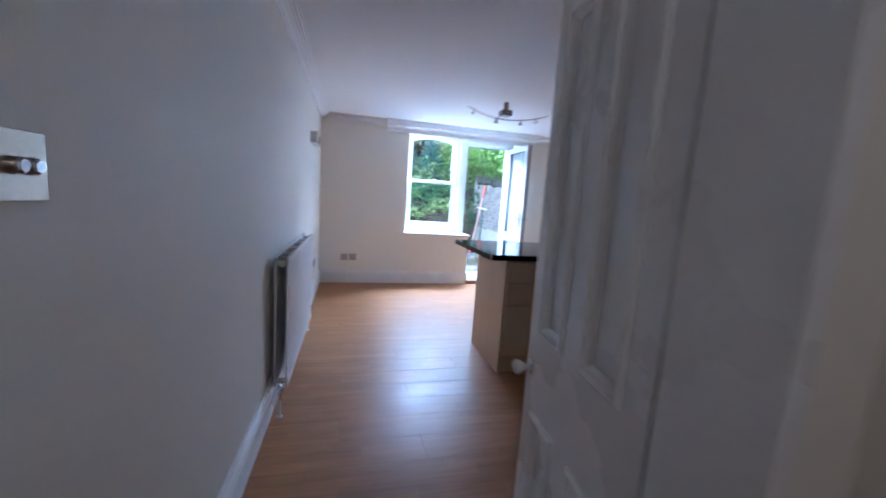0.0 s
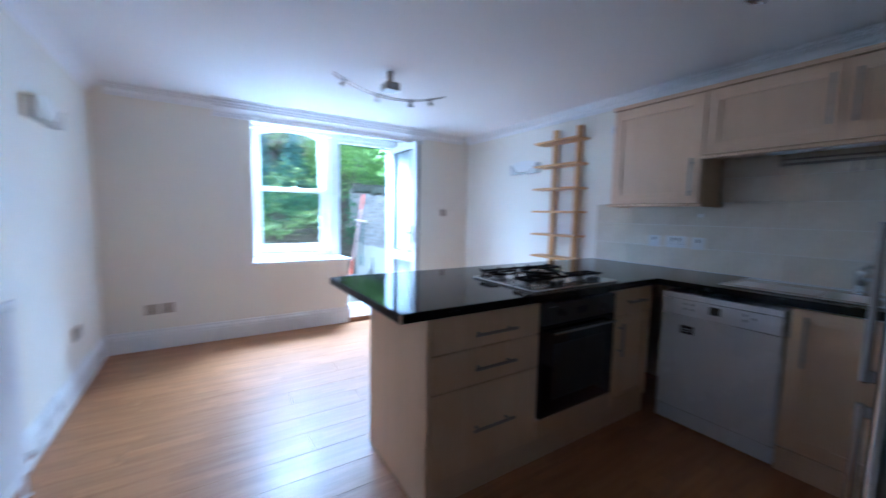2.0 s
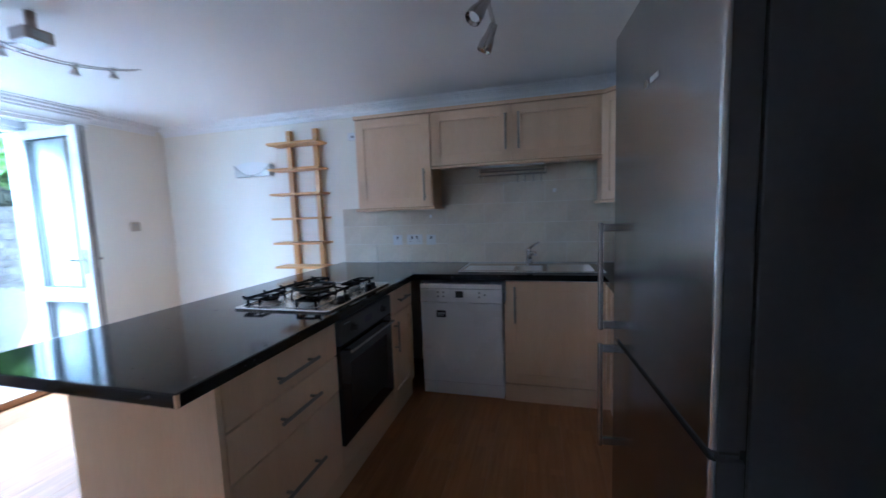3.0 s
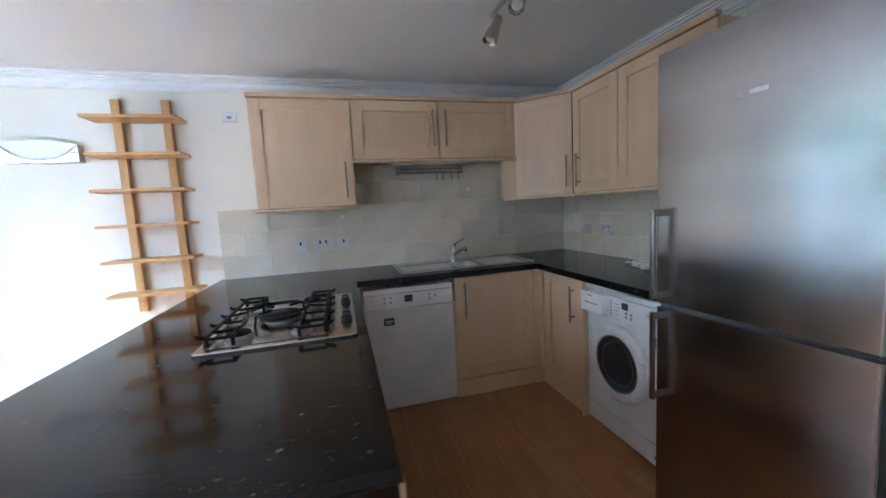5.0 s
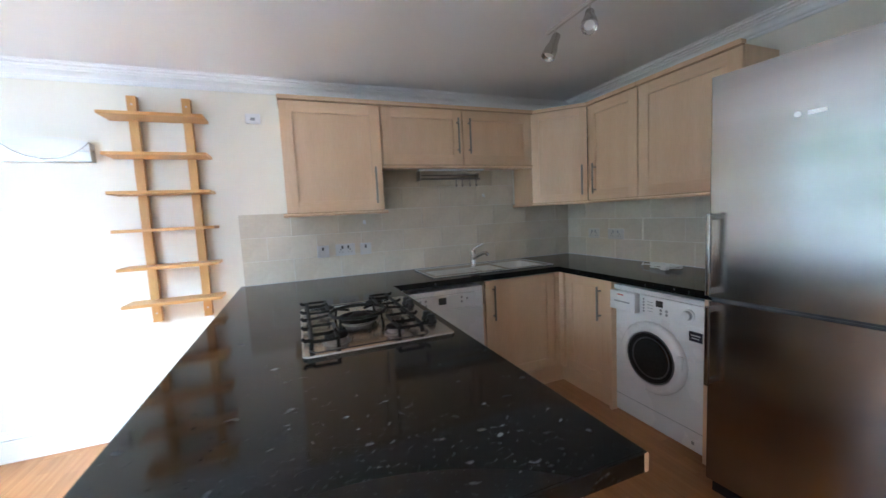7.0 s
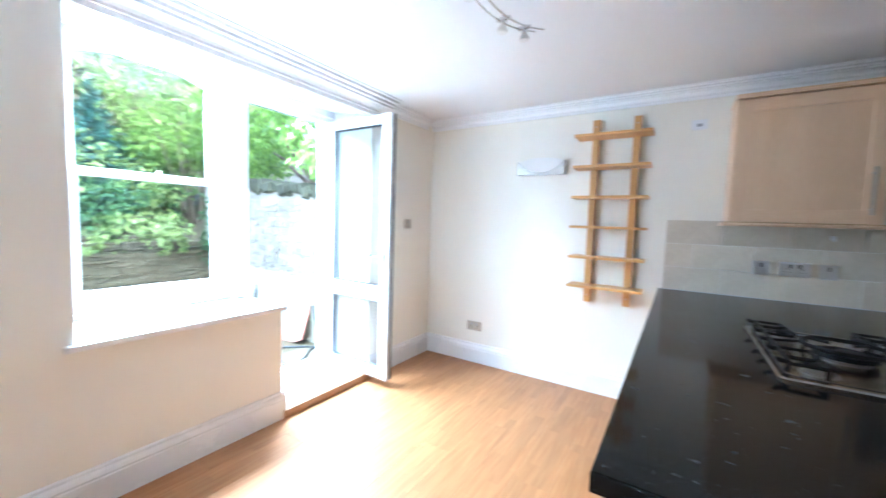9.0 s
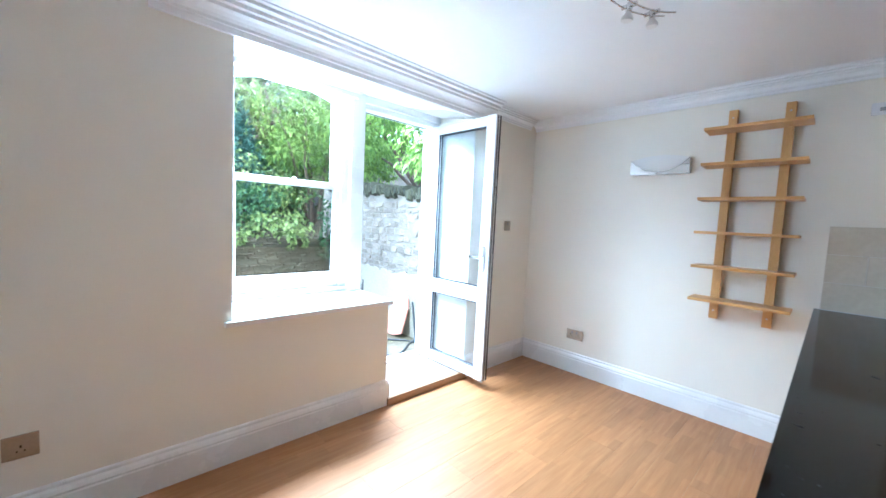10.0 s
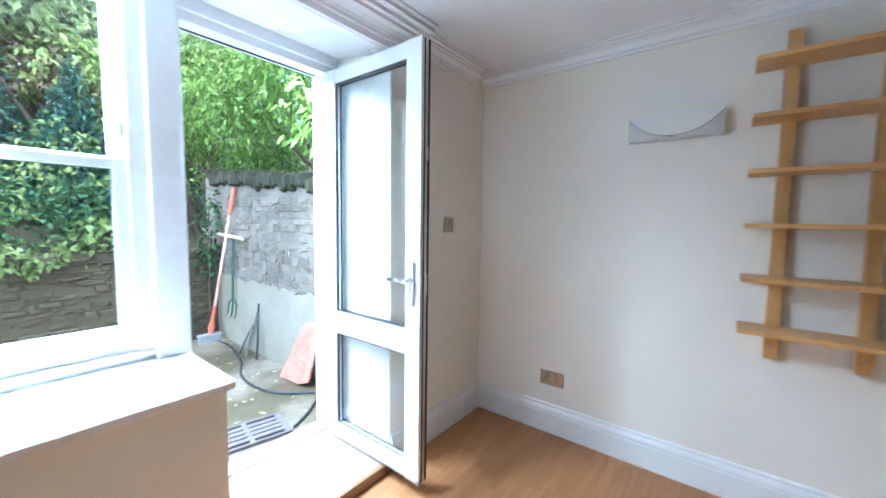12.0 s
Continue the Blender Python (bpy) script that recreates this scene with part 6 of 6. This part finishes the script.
def lay_stones():
    r = random.Random(11)
    def put(parent, meshes, loc, size, turn=(0, 0, 0)):
        ob = new("stone", r.choice(meshes))
        ob.parent = parent
        ob.matrix_parent_inverse = Matrix.Translation(-BASE[parent])
        ob.location, ob.scale, ob.rotation_euler = loc, size, turn
    z = 0.62
    while z < 1.85:
        h = r.uniform(0.05, 0.105)
        y = YO + r.uniform(-0.1, 0.0)
        while y < 8.82:
            w = r.uniform(0.06, 0.20)
            hh = h * r.choice((0.75, 0.88, 0.97, 1.05, 1.12))
            if z + h < side_top(y) - 0.06 and y + w < 8.9:
                put(side_wall, STONES, (SX + 0.056 + r.uniform(-0.010, 0.008), y + w / 2, z + h / 2), (0.12, w * 0.94, hh * 0.95), (r.uniform(-0.14, 0.14), r.uniform(-0.03, 0.03), r.uniform(-0.03, 0.03)))
            y += w
        z += h
    y = YO + 0.03
    while y < 8.85:
        w = r.uniform(0.05, 0.10)
        put(side_wall, STONES_C, (SX + 0.10, y + w / 2, side_top(y) + r.uniform(-0.01, 0.05)), (0.30, w * 0.9, r.uniform(0.11, 0.16)), (r.uniform(-0.35, -0.05), 0, r.uniform(-0.1, 0.1)))
        y += w
    z = ZG
    while z < 0.90:
        h = r.uniform(0.035, 0.085)
        x = -1.2 + r.uniform(-0.1, 0)
        while x < SX - 0.02:
            w = r.uniform(0.08, 0.26)
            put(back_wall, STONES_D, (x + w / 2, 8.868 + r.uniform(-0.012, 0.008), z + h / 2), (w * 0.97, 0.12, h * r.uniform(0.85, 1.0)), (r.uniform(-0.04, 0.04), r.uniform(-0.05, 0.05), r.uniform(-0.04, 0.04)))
            x += w
        z += h


# ---- foliage ----
def leaf_mesh(name, pos, axis, normal, length, width, droop, material):
    """Many folded leaves in one mesh; arrays of n x 3 places and directions."""
    n = len(pos)
    axis = axis / np.linalg.norm(axis, axis=1, keepdims=True)
    side = np.cross(axis, normal)
    side /= np.linalg.norm(side, axis=1, keepdims=True) + 1e-9
    up = np.cross(side, axis)
    l, w = length[:, None], width[:, None]
    v = np.empty((n, 6, 3))
    v[:, 0] = pos
    v[:, 1] = pos + axis * l * 0.42 + side * w * 0.5 + up * w * 0.12
    v[:, 2] = pos + axis * l * 0.45 - up * w * 0.10
    v[:, 3] = pos + axis * l * 0.42 - side * w * 0.5 + up * w * 0.12
    v[:, 4] = pos + axis * l
    v[:, 4, 2] -= droop * length
    v[:, 5] = pos + axis * l * 0.75 - up * w * 0.12
    v[:, 5, 2] -= 0.4 * droop * length
    tri = np.array([[0, 1, 2], [0, 2, 3], [1, 5, 2], [2, 5, 3], [1, 4, 5], [5, 4, 3]])
    idx = (tri[None] + 6 * np.arange(n)[:, None, None]).reshape(-1)
    me = bpy.data.meshes.new(name)
    me.vertices.add(6 * n)
    me.vertices.foreach_set("co", v.reshape(-1))
    me.loops.add(len(idx))
    me.loops.foreach_set("vertex_index", idx)
    me.polygons.add(len(idx) // 3)
    me.polygons.foreach_set("loop_start", np.arange(0, len(idx), 3))
    me.update(calc_edges=True)
    me.validate()
    me.materials.append(material)
    return me


def leafy(parent, name, clumps, per, size, slim, material, seed, hang=0.5, shell=0.45, label=""):
    """Leaves over uneven clumps (x, y, z, rx, ry, rz)."""
    g = np.random.default_rng(seed)
    ps, ds = [], []
    for x, y, z, rx, ry, rz in clumps:
        n = int(per * (rx * ry + ry * rz + rx * rz))
        d = g.normal(size=(n, 3))
        d /= np.linalg.norm(d, axis=1, keepdims=True)
        rr = 1 - shell * g.random((n, 1)) ** 1.6
        lump = 1 + 0.22 * np.sin(d[:, :1] * 7 + x * 3) * np.cos(d[:, 2:3] * 6 + y)
        ps.append(np.array([x, y, z]) + d * rr * lump * np.array([rx, ry, rz]))
        ds.append(d)
    pos, out = np.concatenate(ps), np.concatenate(ds)
    n = len(pos)
    axis = out * 0.55 + g.normal(size=(n, 3)) * 0.55
    axis[:, 2] -= hang
    normal = out * 0.6 + g.normal(size=(n, 3)) * 0.5 + np.array([0, 0, 0.8])
    length = size * g.uniform(0.6, 1.25, n)
    me = leaf_mesh(name, pos, axis, normal, length, length * slim * g.uniform(0.8, 1.2, n), 0.25 * hang + 0.05, material)
    ob = new(name, me)
    ob.parent = parent
    ob.matrix_parent_inverse = Matrix.Translation(-BASE[parent])
    return tagged(ob, label, kind="stuff")


def limbs(parent, root, tips, r0, seed, name="limb"):
    g = random.Random(seed)
    root = Vector(root)
    for tip in tips:
        tip = Vector(tip)
        pts = []
        for i in range(7):
            s = i / 6
            p = root.lerp(tip, s)
            p.z += 0.25 * math.sin(math.pi * s) * (tip - root).length * 0.3
            p += Vector((g.uniform(-1, 1), g.uniform(-1, 1), g.uniform(-1, 1))) * 0.05 * s
            pts.append(p)
        part(name, tube(pts, [r0 * (1 - 0.8 * i / 6) for i in range(7)], 7), M_BARK, parent, "", True)


def clump_row(seed, n, xr, yr, zr, r):
    g = random.Random(seed)
    return [(g.uniform(*xr), g.uniform(*yr), g.uniform(*zr), g.uniform(*r), g.uniform(*r), g.uniform(*r) * 0.85) for _ in range(n)]


# long-leaved shrub leaning over the side wall
s = thing("overhanging_shrub", (3.9, 7.6, 1.6), "bright green long-leaved shrub hanging over the stone wall", "shrub")
limbs(s, (4.1, 7.7, 1.5), [(3.1, 6.6, 2.6), (2.95, 7.4, 3.0), (3.1, 8.3, 2.9), (3.6, 8.9, 3.4), (3.7, 6.6, 3.3), (3.3, 7.9, 2.2)], 0.05, 3)
leafy(s, "leaves", clump_row(5, 16, (2.95, 3.7), (6.2, 9.0), (1.95, 3.1), (0.28, 0.5)) + clump_row(6, 9, (3.3, 4.6), (6.2, 9.4), (2.9, 4.1), (0.45, 0.75)), 1050, 0.078, 0.46, M_LEAF_BRIGHT, 7, 0.6)
s = thing("shrub", (3.0, 9.6, 1.2), "light green shrub filling the yard corner", "shrub")
limbs(s, (3.1, 9.7, 0.9), [(2.6, 9.2, 2.6), (3.3, 9.4, 3.1), (2.2, 9.6, 3.3), (2.9, 10.0, 3.8)], 0.045, 4)
leafy(s, "leaves", clump_row(8, 12, (2.45, 3.7), (9.2, 10.2), (1.6, 3.7), (0.35, 0.6)), 900, 0.075, 0.46, M_LEAF_BRIGHT, 9, 0.5)
# ivy and bramble along the low wall
s = thing("climbing_ivy", (1.2, 9.0, 0.9), "pale green ivy and bramble spilling over the low wall", "ivy")
limbs(s, (1.5, 9.3, 0.85), [(0.6, 8.85, 1.2), (2.2, 8.85, 1.3), (1.3, 8.7, 1.1), (-0.6, 8.9, 1.3)], 0.02, 5, "stem")
leafy(s, "leaves", clump_row(12, 30, (-3.0, 2.6), (8.72, 9.25), (0.92, 1.42), (0.18, 0.34)) + clump_row(17, 18, (-1.6, 2.6), (8.70, 8.92), (0.96, 1.25), (0.14, 0.24)) + clump_row(13, 16, (-3.0, 2.8), (9.2, 9.8), (1.3, 1.95), (0.3, 0.5)), 640, 0.068, 0.72, M_LEAF_YELLOW, 14, 0.4)
# clumps in a darker green vary the ivy's colour
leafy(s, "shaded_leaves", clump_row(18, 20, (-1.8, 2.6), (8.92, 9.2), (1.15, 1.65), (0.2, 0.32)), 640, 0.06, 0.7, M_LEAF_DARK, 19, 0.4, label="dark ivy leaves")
strands = []
g0 = random.Random(31)
for k in range(9):
    x, z0 = g0.uniform(-0.9, 2.5), g0.uniform(0.95, 1.1)
    ln = g0.uniform(0.15, 0.6)
    for i in range(int(ln / 0.05)):
        strands.append((x + 0.03 * math.sin(i), 8.72, z0 - 0.05 * i, 0.05, 0.03, 0.04))
leafy(s, "hanging_strands", strands, 3600, 0.05, 0.75, M_LEAF_YELLOW, 15, 0.6)
s = thing("climbing_ivy", (2.8, 8.7, 0.5), "dark ivy growing in the wall corner", "ivy")
limbs(s, (2.85, 8.72, ZG), [(2.8, 8.66, 1.4), (2.9, 8.6, 1.0)], 0.012, 6, "stem")
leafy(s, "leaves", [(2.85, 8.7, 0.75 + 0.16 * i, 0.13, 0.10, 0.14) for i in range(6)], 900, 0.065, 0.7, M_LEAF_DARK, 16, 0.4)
# conifers and dark bushes on the bank
for i, (x, y, z, h, w) in enumerate(((1.05, 10.1, 1.3, 3.2, 0.75), (1.95, 10.0, 1.3, 1.5, 0.8), (0.3, 10.4, 1.5, 2.4, 0.9), (-0.8, 10.4, 1.6, 2.6, 1.0), (-3.0, 10.6, 1.6, 2.8, 1.0))):
    s = thing("conifer", (x, y, z), "blue-green conifer on the planted bank", "tree")
    part("trunk", tube([(x, y, z - 0.3), (x, y, z + h * 0.9)], [0.06, 0.015], 8), M_BARK, s)
    cl_ = []
    for k in range(11):
        f = k / 10
        for a in range(4):
            ang = a * 1.57 + k
            cl_.append((x + w * 0.5 * (1 - f) * math.cos(ang), y + w * 0.5 * (1 - f) * math.sin(ang), z + 0.15 + h * f, w * 0.42 * (1.1 - f), w * 0.42 * (1.1 - f), 0.24))
    leafy(s, "crown", cl_, 1500, 0.075, 0.3, M_LEAF_BLUE, 40 + i, 0.1)
for i, (seed, n, xr, yr, zr, r, per, size, slim, mat_, text) in enumerate((
        (51, 30, (-3.0, 2.7), (9.6, 10.8), (1.3, 2.1), (0.35, 0.55), 420, 0.075, 0.6, M_LEAF_DARK, "dark green bush on the bank"),
        (52, 14, (0.9, 2.7), (10.5, 11.3), (2.0, 3.5), (0.3, 0.5), 300, 0.085, 0.45, M_LEAF_BROWN, "brown twiggy shrub on the bank"),
        (53, 34, (-1.0, 4.2), (10.9, 12.4), (2.9, 5.2), (0.5, 0.85), 620, 0.13, 0.5, M_LEAF_YELLOW, "yellow-green tree at the top of the bank"),
        (54, 30, (-7.0, 8.5), (12.0, 13.6), (2.4, 5.2), (0.7, 1.2), 230, 0.13, 0.5, M_LEAF_DARK, "dense dark green trees behind the bank"),
        (55, 12, (-5.5, -0.6), (10.4, 12.0), (2.2, 4.2), (0.5, 0.9), 300, 0.10, 0.5, M_LEAF_YELLOW, "light green shrub on the bank"),
        (56, 12, (4.2, 8.0), (8.0, 12.0), (2.4, 4.6), (0.6, 1.0), 240, 0.12, 0.4, M_LEAF_BRIGHT, "green shrubs beyond the side wall"))):
    cs = clump_row(seed, n, xr, yr, zr, r)
    cx, cy = sum(c[0] for c in cs) / n, sum(c[1] for c in cs) / n
    s = thing("shrub", (cx, cy, rise(cx, cy)), text, "shrub")
    limbs(s, (cx, cy, rise(cx, cy) - 0.1), [c[:3] for c in cs[:7]], 0.05, seed)
    leafy(s, "leaves", cs, per, size, slim, mat_, seed + 100, 0.45)

# ---- things in the yard ----
br = thing("yard_broom", (2.8, 8.6, ZG), "long-handled yard broom with orange grip leaning on the wall", "broom")
P0, P1 = Vector((2.79, 8.60, ZG + 0.10)), Vector((2.935, 8.22, 1.67))
at = lambda s: P0.lerp(P1, s)
part("shaft", tube([at(0.10), at(0.82)], 0.015, 10), M_PINKSH, br, "faded red shaft", True)
part("grip", tube([at(0.82), at(0.9), at(0.99), at(1.0)], [0.017, 0.021, 0.021, 0.012], 10), M_ORANGE, br, "orange grip", True)
part("socket", tube([at(-0.01), at(0.05), at(0.10), at(0.20)], [0.022, 0.035, 0.018, 0.017], 10), M_ORANGE, br, "orange socket", True)
part("head", B(2.66, 2.90, 8.56, 8.64, ZG + 0.07, ZG + 0.10, bevel=0.008), M_GREYPL, br)
bm = bmesh.new()
for i in range(16):
    for j in range(4):
        x, y = 2.672 + i * 0.0145, 8.568 + j * 0.02
        ring_sweep(bm, [(x, y, ZG + 0.072), (x + random.uniform(-0.008, 0.008), y + random.uniform(-0.02, 0.02), ZG + 0.002)], [0.005, 0.006], 5)
part("bristles", bm, M_BRISTLE, br)
fk = thing("garden_fork", (2.88, 8.28, 0.2), "green-shafted garden fork with pale wooden cross handle", "garden tool")
part("shaft", tube([(2.925, 8.25, 1.13), (2.915, 8.29, 0.42)], 0.014, 10), M_GREENSH, fk, "dark green shaft", True)
part("cross_handle", tube([(2.905, 8.58, 1.150), (2.905, 7.98, 1.118)], 0.019, 10), M_ASHWOOD, fk, "weathered wooden cross handle", True)
for dy in (-0.09, 0.0, 0.09):
    part("tine", tube([(2.915, 8.29, 0.43), (2.915, 8.29 + dy, 0.38), (2.90, 8.29 + dy * 1.1, 0.26), (2.88, 8.29 + dy * 1.15, 0.22)], [0.009, 0.008, 0.007, 0.004], 7), M_GREENSH, fk, "", True)
part("wall_peg", tube([(2.975, 8.25, 1.11), (2.90, 8.25, 1.105)], 0.006, 6), M_IRON, fk)
lp = thing("long_loppers", (2.9, 7.8, ZG), "worn garden loppers leaning against the wall", "garden tool")
part("arm", tube([(2.945, 7.75, 0.45), (2.90, 7.68, 0.18), (2.86, 7.64, ZG + 0.005)], [0.006, 0.011, 0.013], 8), M_HOSE, lp, "black arm", True)
part("arm", tube([(2.94, 7.86, 0.22), (2.88, 7.93, 0.05), (2.83, 7.96, ZG + 0.005)], [0.009, 0.014, 0.016], 8), M_HANDLE, lp, "worn metal arm", True)
part("arm", tube([(2.93, 7.84, 0.22), (2.87, 7.82, 0.05), (2.83, 7.80, ZG + 0.005)], [0.009, 0.014, 0.016], 8), M_HANDLE, lp, "worn metal arm", True)
part("blade", tube([(2.935, 7.85, 0.19), (2.945, 7.79, 0.33), (2.95, 7.75, 0.46)], [0.012, 0.012, 0.003], 6), M_NICKEL, lp)
sl = thing("leaning_board", (2.86, 6.85, ZG), "flaking rust-red board leaning against the wall", "board")
bm = bmesh.new()
prism(bm, [(7.09, 0.0), (6.78, 0.012), (6.655, 0.06), (6.64, 0.36), (6.69, 0.49), (6.81, 0.55), (6.90, 0.50), (7.0, 0.22)], lambda y, d, s: (2.80 + d * 0.26 + 0.022 * s, y, ZG + d * 0.97))
bmesh.ops.bevel(bm, geom=list(bm.edges), offset=0.004, segments=1, affect="EDGES")
part("board", bm, M_RUST, sl)
hz = ZG + 0.011
ho = thing("garden_hose", (2.6, 7.0, ZG), "black rubber hose lying across the yard floor", "hose")
def smooth_line(p, k=6):
    out = []
    for i in range(len(p) - 1):
        a, b, c, d = (Vector(p[max(0, min(len(p) - 1, i + j))]) for j in (-1, 0, 1, 2))
        for s in range(k):
            t = s / k
            out.append(0.5 * ((2 * b) + (c - a) * t + (2 * a - 5 * b + 4 * c - d) * t * t + (3 * b - a - 3 * c + d) * t ** 3))
    return out + [Vector(p[-1])]


part("hose_line", tube(smooth_line([(2.88, 8.74, 1.10), (2.90, 8.72, 0.6), (2.86, 8.66, 0.15), (2.86, 8.62, hz), (2.86, 8.25, hz), (2.74, 7.72, hz), (2.60, 7.40, hz), (2.55, 7.10, hz), (2.60, 6.80, hz), (2.78, 6.58, hz), (2.90, 6.50, hz), (2.93, 6.55, 0.1), (2.945, 6.62, 0.34)]), 0.011, 8), M_HOSE, ho, "", True)
part("hose_line", tube(smooth_line([(2.43, 6.20, hz), (2.60, 6.30, hz), (2.80, 6.45, hz), (2.93, 6.42, hz)]), 0.011, 8), M_HOSE, ho, "", True)
mt = thing("drain_cover", (2.17, 6.36, ZG), "brown slotted rubber mat on the yard floor", "mat")
mm = Matrix.Translation((2.19, 6.355, ZG)) @ Matrix.Rotation(radians(-12), 4, "Z")
bm = bmesh.new()
box(bm, -0.24, 0.24, -0.15, -0.135, 0.0, 0.022, m=mm)
box(bm, -0.24, 0.24, 0.135, 0.15, 0.0, 0.022, m=mm)
for i in range(5):
    y = -0.135 + 0.27 * (i + 0.5) / 5
    for x0, x1 in ((-0.24, -0.2), (-0.015, 0.015), (0.2, 0.24)):
        box(bm, x0, x1, y - 0.027, y + 0.027, 0.0, 0.021, m=mm)
    if i < 4:
        yy = -0.135 + 0.27 * (i + 1) / 5
        box(bm, -0.24, 0.24, yy - 0.019, yy + 0.019, 0.0, 0.022, m=mm)
box(bm, -0.24, 0.24, -0.15, 0.15, -0.001, 0.004, m=mm)
part("mat", bm, M_GRATE, mt)
g1 = np.random.default_rng(77)
nl = 260
lp_ = np.stack([g1.uniform(-0.5, 2.9, nl), 6.0 + 2.7 * g1.random(nl) ** 0.7, np.full(nl, ZG + 0.004)], 1)
ax_ = g1.normal(size=(nl, 3)) * np.array([1, 1, 0.08])
tagged(new("fallen_leaves", leaf_mesh("fallen_leaves", lp_, ax_, np.tile([0.05, 0.03, 1.0], (nl, 1)), g1.uniform(0.03, 0.075, nl), g1.uniform(0.02, 0.04, nl), 0.0, M_LITTER)),
       "scattered dry fallen leaves on the yard floor", "leaf litter", kind="stuff")

# ---- pieces of floors and walls, last ----
lay_floor()
lay_tiles()
lay_stones()
